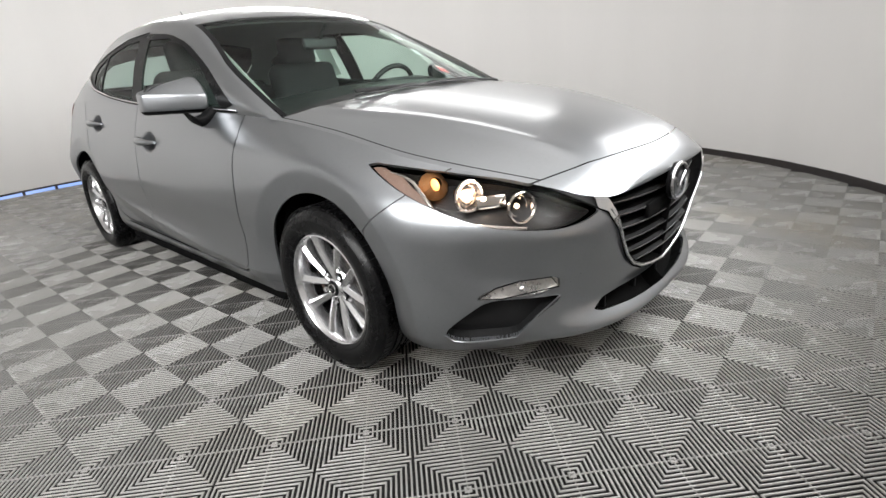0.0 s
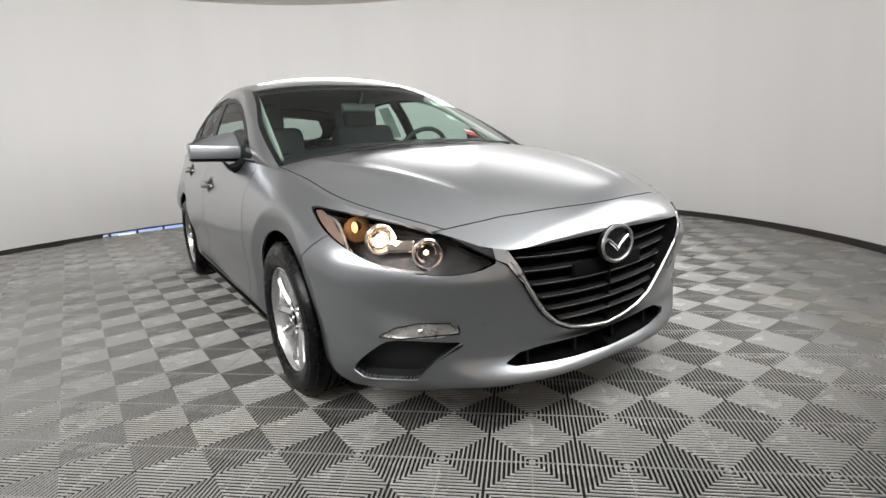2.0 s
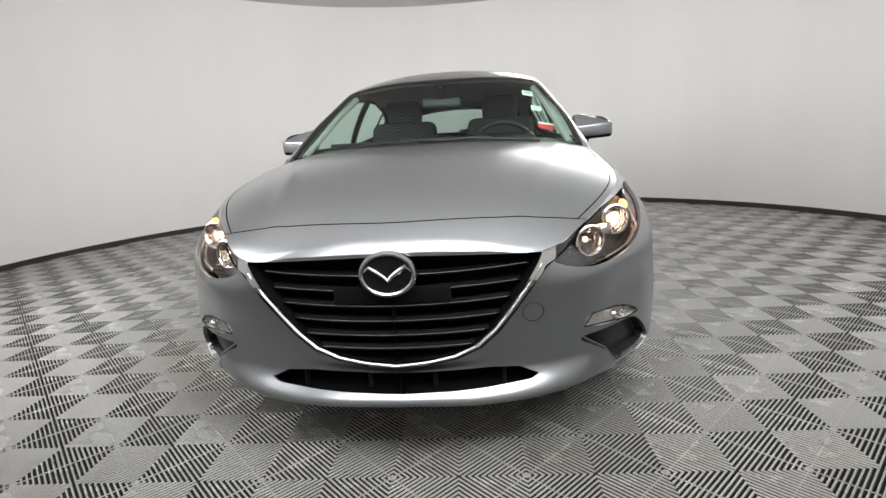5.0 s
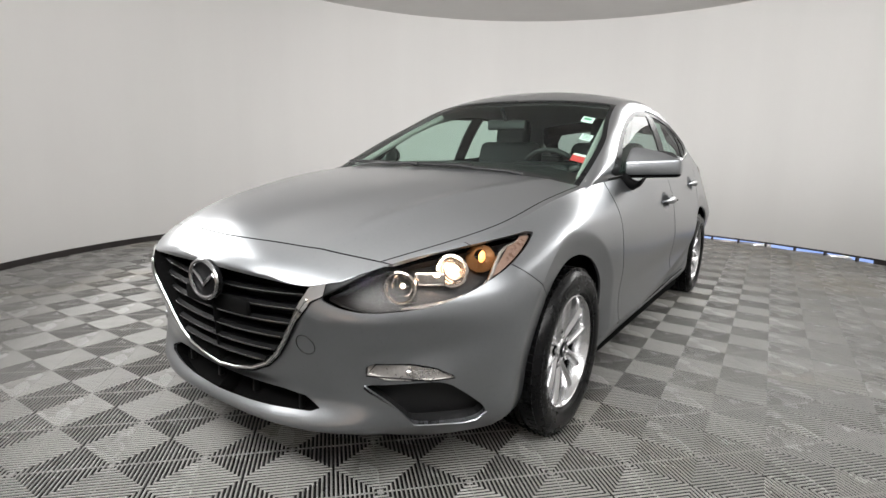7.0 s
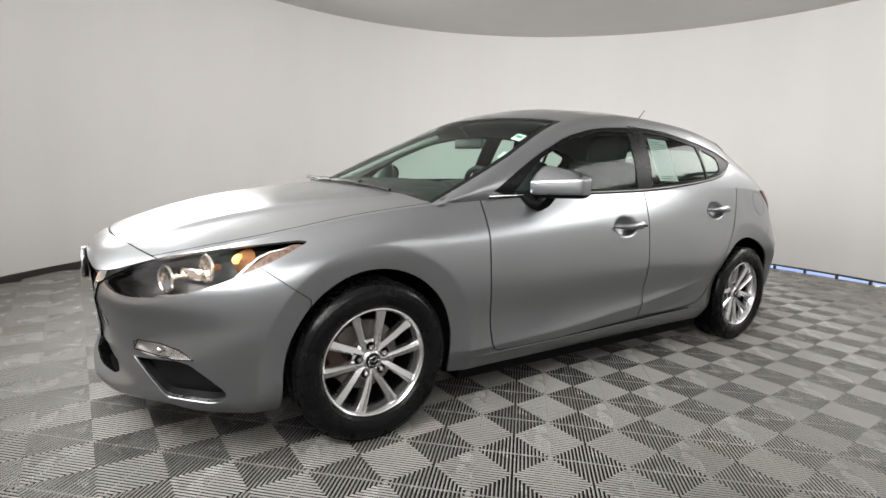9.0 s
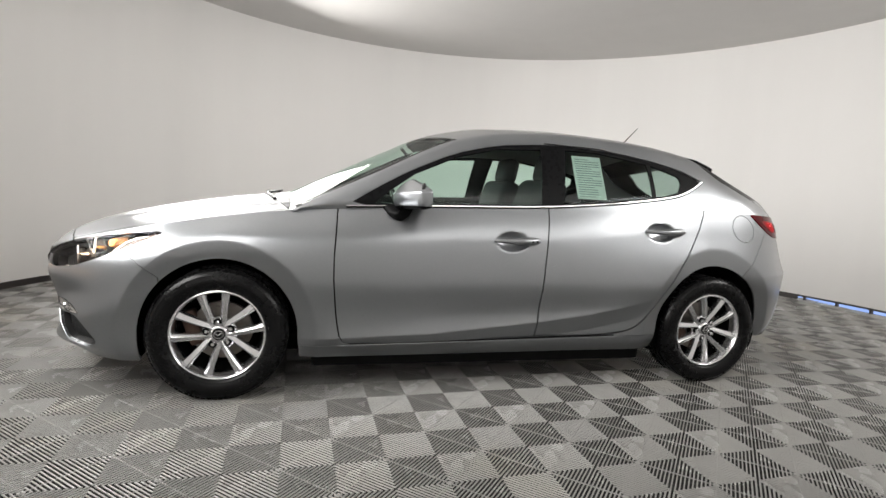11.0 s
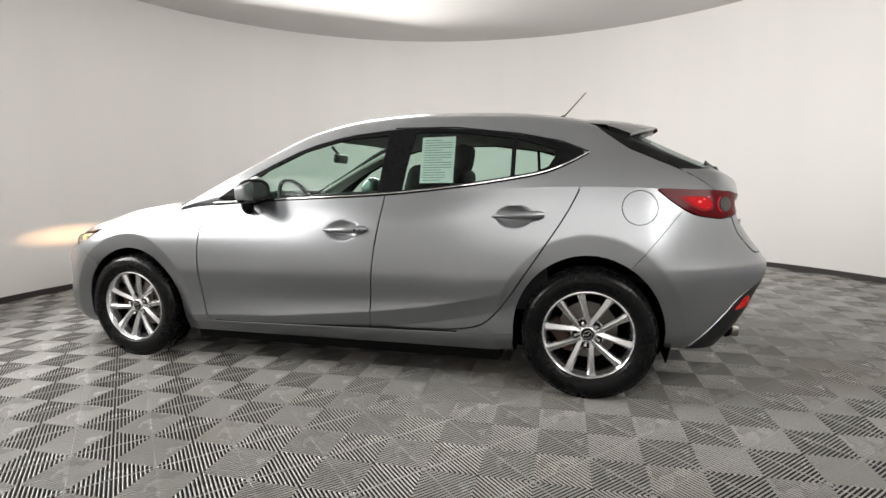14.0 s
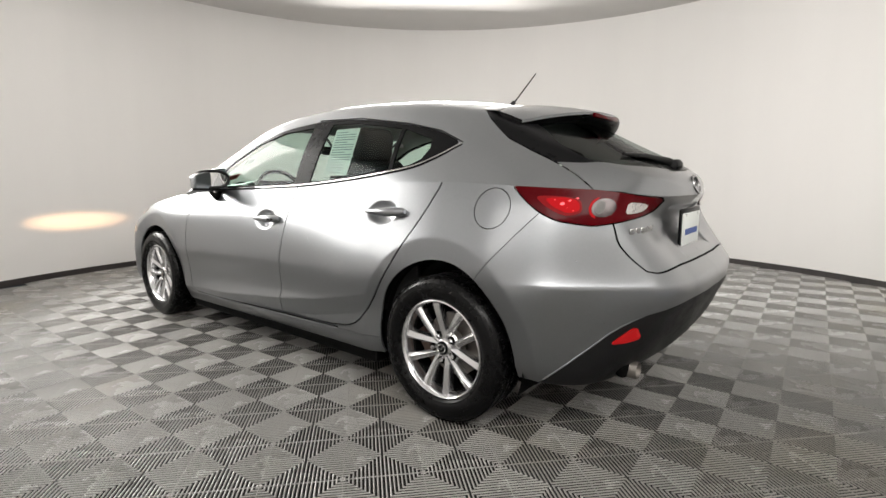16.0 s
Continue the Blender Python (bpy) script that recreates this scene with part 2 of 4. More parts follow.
def table(rows, x):
    """A smooth curve through (x, value) rows with x rising, monotone between rows."""
    R = np.array(rows, float)
    X, Y = R[:, 0], R[:, 1]
    h, d = np.diff(X), np.diff(Y) / np.diff(X)
    m = np.zeros(len(X))
    m[0], m[-1] = d[0], d[-1]
    for k in range(1, len(X) - 1):
        if d[k - 1] * d[k] > 0:
            w1, w2 = 2 * h[k] + h[k - 1], h[k] + 2 * h[k - 1]
            m[k] = (w1 + w2) / (w1 / d[k - 1] + w2 / d[k])
    x = np.clip(np.asarray(x, float), X[0], X[-1])
    i = np.clip(np.searchsorted(X, x, side="right") - 1, 0, len(X) - 2)
    t = (x - X[i]) / h[i]
    return Y[i] * (1 + 2 * t) * (1 - t) ** 2 + h[i] * m[i] * t * (1 - t) ** 2 + Y[i + 1] * t * t * (3 - 2 * t) + h[i] * m[i + 1] * t * t * (t - 1)


def grid_faces(n, m):
    i, j = np.meshgrid(np.arange(n - 1), np.arange(m - 1), indexing="ij")
    a = (i * m + j).ravel()
    b, c, d = a + m, a + m + 1, a + 1
    return np.concatenate([np.stack([a, b, c], 1), np.stack([a, c, d], 1)])


def outline(points, rounds=2):
    """A closed outline with its corners cut round."""
    P = [np.array(p, float) for p in points]
    for _ in range(rounds):
        Q = []
        for a, b in zip(P, P[1:] + P[:1]):
            Q += [a * 0.8 + b * 0.2, a * 0.2 + b * 0.8]
        P = Q
    return np.array(P)


def inside(P, poly):
    """Signed distance of points P (n, 2) to a closed outline, negative within."""
    A, B = poly, np.roll(poly, -1, 0)
    best, odd = np.full(len(P), 1e9), np.zeros(len(P), bool)
    for a, b in zip(A, B):
        e = b - a
        t = np.clip(((P - a) @ e) / max(e @ e, 1e-12), 0, 1)
        best = np.minimum(best, np.hypot(*(P - a - t[:, None] * e).T))
        cross = (a[1] > P[:, 1]) != (b[1] > P[:, 1])
        with np.errstate(divide="ignore", invalid="ignore"):
            odd ^= cross & (P[:, 0] < (b[0] - a[0]) * (P[:, 1] - a[1]) / (b[1] - a[1] + 1e-12) + a[0])
    return np.where(odd, -best, best)


def cut(sheet, phi):
    """Splits a sheet of triangles along phi = 0: (where phi < 0, the rest)."""
    V, T = sheet
    phi = np.where(np.abs(phi) < 1e-6, 1e-6, phi)
    neg = phi[T] < 0
    count = neg.sum(1)
    lists = [list(map(tuple, T[count == 3])), list(map(tuple, T[count == 0]))]
    extra, made = [], {}

    def mid(a, b):
        key = (min(a, b), max(a, b))
        if key not in made:
            t = phi[a] / (phi[a] - phi[b])
            made[key] = len(V) + len(extra)
            extra.append(V[a] * (1 - t) + V[b] * t)
        return made[key]

    for tri, n, c in zip(T[(count == 1) | (count == 2)], neg[(count == 1) | (count == 2)], count[(count == 1) | (count == 2)]):
        k = int(np.argmax(n if c == 1 else ~n))
        a, b, d = int(tri[k]), int(tri[(k + 1) % 3]), int(tri[(k + 2) % 3])
        ab, ad = mid(a, b), mid(a, d)
        one, two = (0, 1) if c == 1 else (1, 0)
        lists[one].append((a, ab, ad))
        lists[two] += [(ab, b, d), (ab, d, ad)]
    W = np.vstack([V, np.array(extra)]) if extra else V
    return [tidy(W, np.array(l, int).reshape(-1, 3)) for l in lists]


def tidy(V, T):
    used, inv = np.unique(T, return_inverse=True)
    return V[used] if len(used) else V[:0], inv.reshape(-1, 3)


def normals(V, T):
    n = np.cross(V[T[:, 1]] - V[T[:, 0]], V[T[:, 2]] - V[T[:, 0]])
    N = np.zeros_like(V)
    for k in range(3):
        np.add.at(N, T[:, k], n)
    return N / np.maximum(np.linalg.norm(N, axis=1), 1e-12)[:, None]


def panel(name, sheet, material, parent, mirror=False, depth=0.012, label="", lift=0.0):
    """A sheet-metal or glass panel with a turned-in rim, on one side of the car."""
    V, T = sheet
    N = normals(V, T)
    V = V + N * lift
    faces = [tuple(t) for t in T]
    if depth:
        E = np.sort(np.concatenate([T[:, [0, 1]], T[:, [1, 2]], T[:, [2, 0]]]), 1)
        D = np.concatenate([T[:, [0, 1]], T[:, [1, 2]], T[:, [2, 0]]])
        key = E[:, 0] * (len(V) + 1) + E[:, 1]
        _, first, cnt = np.unique(key, return_index=True, return_counts=True)
        rim = D[first[cnt == 1]]
        ids = np.unique(rim)
        where = {int(a): len(V) + k for k, a in enumerate(ids)}
        V = np.vstack([V, V[ids] - N[ids] * depth])
        for a, b in rim:
            a, b = int(a), int(b)
            faces.append((b, a, where[a], where[b]))
    if mirror:
        V = V * np.array([1, -1, 1])
        faces = [f[::-1] for f in faces]
    return mesh_object(name, V, faces, material, parent, label)


# ---- studio ----


def studio():
    steps = 160
    def ring(r, z):
        return [(CX + r * math.cos(2 * math.pi * k / steps), CY + r * math.sin(2 * math.pi * k / steps), z) for k in range(steps)]
    def band(r0, r1, z0, z1, keep=lambda w: True):
        V = ring(r0, z0) + ring(r0, z1) + ring(r1, z0) + ring(r1, z1)
        F = []
        for k in range(steps):
            if not keep(360.0 * (k + 0.5) / steps):
                continue
            a, b = k, (k + 1) % steps
            q = [a, b, b + steps, a + steps]
            F += [q[::-1], [i + 2 * steps for i in q], [a, a + 2 * steps, b + 2 * steps, b], [a + steps, b + steps, b + 3 * steps, a + 3 * steps]]
        return V, F
    w = mesh_object("wall_round", *band(CR, CR + 0.06, 0.046, CEIL), WALL)
    tagged(w, "seamless curved white studio wall of stretched fabric", "wall", kind="structure")
    gap = lambda a: 147 < a < 198
    r = mesh_object("base_rail", *band(CR - 0.012, CR + 0.03, 0.036, 0.056, gap), RAIL)
    tagged(r, "thin dark rail along the foot of the curved wall", "rail", kind="structure")
    b = mesh_object("baseboard", *band(CR - 0.012, CR + 0.03, -0.01, 0.056, lambda a: not gap(a)), RAIL)
    tagged(b, "dark brown baseboard round the foot of the white wall", "baseboard", kind="structure")
    bm = bmesh.new()
    for k in range(12):
        a = radians(148.5 + k * 4.4)
        bm2 = box(0.04, 0.02, 0.055, pose(CX + (CR + 0.005) * math.cos(a), CY + (CR + 0.005) * math.sin(a), 0.018, 0, 0, math.degrees(a)))
        bm = join(bm, bm2)
    f = part("rail_foot", bm, RAIL, r)
    def disc(r, z0, z1):
        return ring(r, z0) + ring(r, z1), [list(range(steps))[::-1], list(range(steps, 2 * steps))] + [[k, (k + 1) % steps, steps + (k + 1) % steps, steps + k] for k in range(steps)]
    c = mesh_object("ceiling", *disc(CR + 0.06, CEIL, CEIL + 0.05), CEILING, smooth=False)
    tagged(c, "plain matt grey studio ceiling", "ceiling", kind="structure")

    g = mesh_object("ground", [(x, y, -.07) for x, y in ((-60, -60), (60, -60), (60, 60), (-60, 60))], [(0, 1, 2, 3)], mat("pale_concrete", (.42, .42, .41), .8, 0, 0, .1, 2.0), smooth=False)
    tagged(g, "pale concrete ground outside the studio wall", "ground", kind="structure")
    # blue colour stands in for the bluish daylight that leaks in under the wall
    strip = mesh_object("floor_strip", *band(CR + 0.07, CR + 0.9, -0.069, -0.055, lambda a: 143 < a < 202), mat("blue_floor_paint", (.16, .30, .70), .8, 0, 0, .1, 2.0))
    tagged(strip, "strip behind the gap under the wall, coloured blue like leaking daylight", "floor", kind="structure")


studio()

# ---- car body surfaces: x forward, y to the car's left, z up; built for y >= 0 ----
# longitudinal feature lines from the nose round the flank to the tail, lowest first
LINE_Y0 = [(2.13, 0, .165), (2.11, .26, .165), (2.05, .48, .17), (1.93, .67, .175), (1.69, .815, .18), (1.35, .855, .20), (.95, .83, .19), (.3, .82, .19), (-.35, .82, .195), (-.95, .83, .205), (-1.35, .85, .25), (-1.72, .80, .26), (-1.93, .66, .25), (-2.01, .33, .25), (-2.03, 0, .25)]
LINE_Y1 = [(2.252, 0, .213), (2.234, .27, .213), (2.155, .50, .222), (2.0, .69, .25), (1.76, .845, .25), (1.35, .875, .30), (.95, .855, .28), (.3, .862, .262), (-.35, .864, .272), (-.95, .867, .28), (-1.35, .868, .33), (-1.73, .83, .33), (-2.0, .645, .34), (-2.10, .33, .34), (-2.12, 0, .34)]
LINE_Y2 = [(2.200, 0, .285), (2.186, .26, .29), (2.130, .50, .312), (2.04, .68, .36), (1.78, .852, .36), (1.35, .885, .45), (.95, .872, .43), (.3, .864, .42), (-.35, .864, .43), (-.95, .872, .43), (-1.35, .88, .47), (-1.74, .845, .46), (-2.07, .61, .47), (-2.17, .32, .47), (-2.185, 0, .47)]
LINE_Y3 = [(2.225, 0, .345), (2.210, .25, .38), (2.163, .475, .43), (2.050, .655, .47), (1.78, .852, .5), (1.35, .892, .59), (.95, .885, .58), (.3, .884, .575), (-.35, .886, .59), (-.95, .891, .60), (-1.35, .895, .63), (-1.74, .85, .63), (-2.12, .57, .63), (-2.2, .31, .63), (-2.215, 0, .63)]
LINE_Y4 = [(2.245, 0, .55), (2.232, .25, .55), (2.204, .458, .555), (2.088, .640, .590), (1.76, .835, .66), (1.35, .852, .77), (.95, .857, .77), (.3, .850, .79), (-.35, .846, .81), (-.95, .824, .85), (-1.35, .816, .87), (-1.73, .784, .87), (-2.005, .60, .86), (-2.05, .31, .83), (-2.06, 0, .83)]
LINE_Y5 = [(2.255, 0, .672), (2.24, .25, .667), (2.2, .433, .656), (2.04, .578, .712), (1.72, .735, .795), (1.35, .755, .868), (.95, .76, .915), (.3, .782, .955), (-.35, .778, .982), (-.95, .772, 1.01), (-1.35, .765, 1.015), (-1.72, .735, 1.0), (-1.98, .57, .985), (-2.085, .32, .962), (-2.13, 0, .962)]
LINES = (LINE_Y0, LINE_Y1, LINE_Y2, LINE_Y3, LINE_Y4, LINE_Y5)


def flank_sheet(nu=680, nv=140, inset=0.0):
    u = np.linspace(0, len(LINE_Y0) - 1, nu)
    C = np.stack([spline(l, u) for l in LINES])            # (6, nu, 3)
    v = np.linspace(0, 5, nv)
    P = np.stack([spline(C[:, k], v) for k in range(nu)])    # (nu, nv, 3)
    P[0, :, 1] = P[-1, :, 1] = 0
    V, T = P.reshape(-1, 3), grid_faces(nu, nv)
    if normals(V, T)[:, 1].mean() < 0:
        T = T[:, ::-1]
    if inset:
        V = V - normals(V, T) * inset
    return V, T


EDGE = spline(LINE_Y5, np.linspace(0, 14, 600))
EDGE = EDGE[np.argsort(EDGE[:, 0])]


def edge_y(x):
    return np.interp(x, EDGE[:, 0], EDGE[:, 1])


def edge_z(x):
    return np.interp(x, EDGE[:, 0], EDGE[:, 2])


HOOD_MID = [(0.6, 1.0), (1.0, .99), (1.25, .962), (1.5, .925), (1.75, .878), (2.0, .815), (2.15, .757), (2.22, .712), (2.2549, .672)]


def hood_z(x, y):
    s, e = np.clip(np.abs(y) / np.maximum(edge_y(x), 1e-4), 0, 1), edge_z(x)
    ridge = (np.abs(y) - table([(.7, .66), (1.2, .60), (1.6, .50), (2.0, .40), (2.3, .33)], x)) / .034
    return table(HOOD_MID, x) - (table(HOOD_MID, x) - e) * s ** 2.7 + .007 * np.exp(-ridge ** 2) * np.clip((2.2 - x) / .25, 0, 1) * np.clip((x - 1.0) / .2, 0, 1) * (1 - s ** 8)


ROOF_MID = [(-2.1299, .966), (-2.12, 1.0), (-2.085, 1.044), (-2.03, 1.076), (-1.98, 1.105), (-1.8, 1.195), (-1.62, 1.285), (-1.45, 1.352), (-1.2, 1.41), (-.85, 1.448), (-.46, 1.46), (-.05, 1.445), (.2, 1.398), (.33, 1.356), (.53, 1.262), (.9, 1.076), (1.08, .985), (1.4, .815)]
RAIL_Y = [(-2.1299, .0), (-2.09, .25), (-2.0, .45), (-1.9, .525), (-1.7, .555), (-1.5, .545), (-1.3, .55), (-.9, .57), (-.45, .580), (-.1, .590), (.19, .618), (.46, .666), (.75, .718), (1.0, .738), (1.4, .75)]
RAIL_Z = [(-2.1299, .966), (-2.09, 1.01), (-2.0, 1.058), (-1.9, 1.094), (-1.7, 1.17), (-1.5, 1.265), (-1.3, 1.335), (-.9, 1.385), (-.45, 1.40), (-.1, 1.378), (.19, 1.318), (.46, 1.20), (.75, 1.06), (1.0, .935), (1.4, .74)]


def cabin_sheet(nx=340, nv=110, inset=0.0, x0=-2.1298, x1=1.32):
    t = np.linspace(0, 1, nx)
    x = x0 + (x1 - x0) * (t - 0.12 * np.sin(2 * np.pi * t) / (2 * np.pi) * 1.0)
    ey, ez, ry, rz, mz = edge_y(x), edge_z(x), table(RAIL_Y, x), table(RAIL_Z, x), table(ROOF_MID, x)
    ez = np.where(x > 1.0, np.minimum(ez, rz - 0.03), ez)
    ry = np.minimum(ry, ey - 0.02 * np.clip((x + 2.13) / .1, 0, 1))
    P = np.zeros((nx, nv, 3))
    w = np.linspace(0, 1, nv)
    k = 0.42
    for j, a in enumerate(w):
        if a < k:
            s = a / k
            P[:, j, 1] = ey + (ry - ey) * s + 0.022 * np.sin(np.pi * s) * np.clip((x + 2.0) / .4, 0, 1)
            P[:, j, 2] = ez + (rz - ez) * s
        else:
            s = 1 - (a - k) / (1 - k)
            P[:, j, 1] = ry * s
            P[:, j, 2] = mz - (mz - rz) * s ** 2.3
    for _ in range(10):
        P[:, 1:-1, 1:] = 0.25 * P[:, :-2, 1:] + 0.5 * P[:, 1:-1, 1:] + 0.25 * P[:, 2:, 1:]
    P[:, :, 0] = x[:, None]
    P[:, -1, 1] = 0
    V, T = P.reshape(-1, 3), grid_faces(nx, nv)
    if normals(V, T)[:, 2].mean() < 0:
        T = T[:, ::-1]
    if inset:
        V = V - normals(V, T) * inset
    return V, T


def hood_sheet(nx=200, nv=80, inset=0.0):
    x = 0.75 + (2.2545 - 0.75) * np.sin(np.linspace(0, np.pi / 2, nx))
    w = np.linspace(0, 1, nv)
    y = edge_y(x)[:, None] * (1 - w[None, :])
    z = hood_z(np.repeat(x[:, None], nv, 1), y)
    V, T = np.stack([np.repeat(x[:, None], nv, 1), y, z], 2).reshape(-1, 3), grid_faces(nx, nv)
    if normals(V, T)[:, 2].mean() < 0:
        T = T[:, ::-1]
    if inset:
        V = V - normals(V, T) * inset
    return V, T


car = new("car")
tagged(car, "silver five-door hatchback with lit headlights, parked on grey floor tiles", "car")
FL, GH, HD = flank_sheet(), cabin_sheet(), hood_sheet()
cabin_over_hood = GH[0][:, 2] - hood_z(GH[0][:, 0], GH[0][:, 1])
GH = cut(GH, np.where(GH[0][:, 0] > 0.75, -cabin_over_hood, -1))[0]

# ---- car panels ----
AXLE, ARCH = 1.348, 0.352


def arch_distance(V):
    """Distance outside the nearer wheel opening."""
    best = np.full(len(V), 9.0)
    for cx, cz, rz in ((AXLE - 0.005, .315, .362), (-AXLE + 0.005, .32, .378)):
        dx, dz = V[:, 0] - cx, V[:, 2] - cz
        up = np.hypot(dx, dz * ARCH / rz) - ARCH
        best = np.minimum(best, np.where(dz > 0, up, np.abs(dx) - ARCH - 0.12 * np.maximum(-dz - .03, 0) * (np.sign(dx) * np.sign(cx) < 0)))
    return best


def press(V, d, width, depth):
    """Moves skin inwards in a chamfered band of that width."""
    V = V.copy()
    side = np.abs(V[:, 0]) < 1.9
    V[:, 1] -= np.where(side & (d < width), depth * (1 - np.clip(d, 0, width) / width), 0)
    return V


HANDLES = ((-.085, .803), (-.99, .880))
V, T = FL
V = press(V, arch_distance(V), 0.085, 0.026)
for hx, hz in HANDLES:
    r = np.hypot((V[:, 0] - hx) / 1.75, V[:, 2] - hz + .004) / 0.052
    V[:, 1] -= np.where((r < 1) & (V[:, 1] > .7), 0.022 * (1 - np.clip(r, 0, 1) ** 2) ** 0.9, 0)
# rising crease along the foot of the doors: swells towards the line, tucked in below it
zc = np.interp(V[:, 0], [-.95, -.816, -.551, -.249, .028, .342, .824, .95], [.505, .472, .418, .375, .348, .319, .296, .29])
d = V[:, 2] - zc
fade = np.clip((V[:, 0] + .98) / .28, 0, 1) * np.clip((1.0 - V[:, 0]) / .15, 0, 1) * (V[:, 1] > .6)
V[:, 1] += fade * np.where(d > 0, .020 * np.exp(-d / .075), .020 + .30 * np.maximum(d, -.09))
# crease round the rear bumper with a shelf above it
out = np.stack([V[:, 0] + 1.2, V[:, 1] * 1.1], 1)
out /= np.maximum(np.linalg.norm(out, axis=1), 1e-6)[:, None]
d = V[:, 2] - np.interp(np.abs(V[:, 1]), [0, .5, .9], [.652, .640, .642])
fade = np.clip((-1.62 - V[:, 0]) / .2, 0, 1)
push = fade * np.where(d > 0, .016 * np.exp(-d / .045), .016 * np.exp(d / .10))
V[:, :2] += out * push[:, None]
# plate recess in the tailgate
d = np.maximum(np.abs(V[:, 1]) - .235, np.abs(V[:, 2] - .822) - .100)
V[:, 0] += np.where(V[:, 0] < -1.9, .016 * np.clip(-d / .02, 0, 1), 0)
SKIN = V.copy()
rest = cut((V, T), arch_distance(V))[1]


def xz(s):
    return s[0][:, [0, 2]]


def yz(s):
    return s[0][:, [1, 2]]


def take(s, phi, gap=0.0018):
    """Cuts the part with phi < 0 out of a sheet, leaving a shut line."""
    return cut(s, phi + gap)[0], cut(s, phi - gap)[1]


HEAD = outline([(1.580, .790), (1.80, .762), (2.044, .714), (2.104, .687), (2.169, .647), (2.198, .622), (2.177, .600), (2.144, .592), (2.082, .596), (2.0, .608), (1.908, .641), (1.776, .696), (1.67, .745)], 1)
FOG = outline([(2.130, .366), (2.07, .384), (1.985, .386), (1.93, .34), (1.870, .282), (1.880, .256), (1.915, .238), (2.035, .246), (2.078, .305)], 2)
FOGLAMP = outline([(2.122, .436), (2.06, .440), (2.01, .430), (1.955, .394), (1.99, .389), (2.120, .390)], 1)
HALF_GRILLE = [(0, .334), (.09, .343), (.17, .361), (.235, .392), (.285, .437), (.325, .490), (.370, .555), (.412, .626), (.425, .652), (0, .664)]
GRILLE = np.array(HALF_GRILLE + [(-y, z) for y, z in HALF_GRILLE[-2:0:-1]])
WING = np.array([(-.02, .320), (.09, .328), (.176, .346), (.247, .379), (.300, .427), (.341, .481), (.387, .547), (.436, .612), (.488, .645), (.539, .684), (.582, .716), (.540, .695), (.492, .667), (.437, .656), (.425, .652), (.412, .626), (.370, .555), (.325, .490), (.285, .437), (.235, .392), (.17, .361), (.09, .343), (-.02, .334)])
INTAKE = outline([(-.435, .266), (-.335, .306), (0, .292), (.335, .306), (.435, .266), (.2, .248), (0, .243), (-.2, .248)], 1)
TAIL = outline([(-1.630, 1.009), (-1.725, 1.004), (-1.82, 1.0), (-1.906, .995), (-1.987, .982), (-2.051, .963), (-2.080, .955), (-2.046, .904), (-2.031, .884), (-2.0, .872), (-1.932, .860), (-1.886, .866), (-1.818, .877), (-1.758, .905), (-1.695, .950)], 1)


def front(s, phi):
    return np.where(s[0][:, 0] > 1.5, phi, 1.0)


def rear(s, phi):
    return np.where(s[0][:, 0] < -1.5, phi, 1.0)


head, rest = take(rest, front(rest, inside(xz(rest), HEAD)), 0.002)
surround, rest = take(rest, front(rest, inside(yz(rest), WING)), 0.0005)
grille, rest = take(rest, front(rest, inside(yz(rest), GRILLE)), 0.0)
intake, rest = take(rest, front(rest, inside(yz(rest), INTAKE)), 0.0)
wing_corner, surround = take(surround, .462 - surround[0][:, 1], 0.0)
foglamp, rest = take(rest, front(rest, inside(xz(rest), FOGLAMP)), 0.001)
fog, rest = take(rest, front(rest, inside(xz(rest), FOG)), 0.0)
tail, rest = take(rest, rear(rest, inside(xz(rest), TAIL)), 0.0025)
DOOR_1 = outline([(.80, 1.2), (.815, .93), (.832, .64), (.812, .40), (.79, .285), (.73, .262), (-.15, .283), (-.228, .2865), (-.236, .288), (-.236, .288), (-.2365, .295), (-.262, .64), (-.308, .985), (-.31, 1.2)], 1)
DOOR_2 = outline([(-.31, 1.2), (-.308, .985), (-.262, .64), (-.2365, .295), (-.236, .288), (-.236, .288), (-.25, .2885), (-.62, .297), (-.78, .315), (-.86, .35), (-.945, .44), (-1.11, .69), (-1.235, .88), (-1.305, 1.02), (-1.32, 1.2)], 1)
door_1, rest = take(rest, np.where(rest[0][:, 1] > .5, inside(xz(rest), DOOR_1), 1.0), 0.0035)
door_2, rest = take(rest, np.where(rest[0][:, 1] > .5, inside(xz(rest), DOOR_2), 1.0), 0.0035)
sill, rest = take(rest, np.where(np.abs(rest[0][:, 0]) < 1.03, rest[0][:, 2] - (.272 - .022 * rest[0][:, 0]), 1.0), 0.001)
bumper, rest = take(rest, (1.60 + np.maximum(rest[0][:, 2] - .585, 0) * 1.35) - rest[0][:, 0], 0.0024)
fender, rest = take(rest, -rest[0][:, 0], 0)
back, quarter = take(rest, rest[0][:, 0] - (-1.534 - .84 * (rest[0][:, 2] - .643)))
fuel_phi = np.hypot(quarter[0][:, 0] + 1.566, quarter[0][:, 2] - .917) - .078
fuel, quarter_left = take(quarter, fuel_phi)
HATCH = outline([(-.9, .695), (0, .70), (.43, .698), (.57, .687), (.608, .74), (.632, .797), (.624, .861), (.62, 1.2), (-.9, 1.2)], 1)
hatch, back = take(back, np.where(back[0][:, 0] < -1.9, inside(yz(back), HATCH), 1.0), 0.003)
LOW = [(-2.3, .580), (-2.22, .575), (-2.18, .560), (-2.118, .541), (-2.025, .485), (-1.962, .425), (-1.88, .346), (-1.799, .274), (-1.6, .1)]
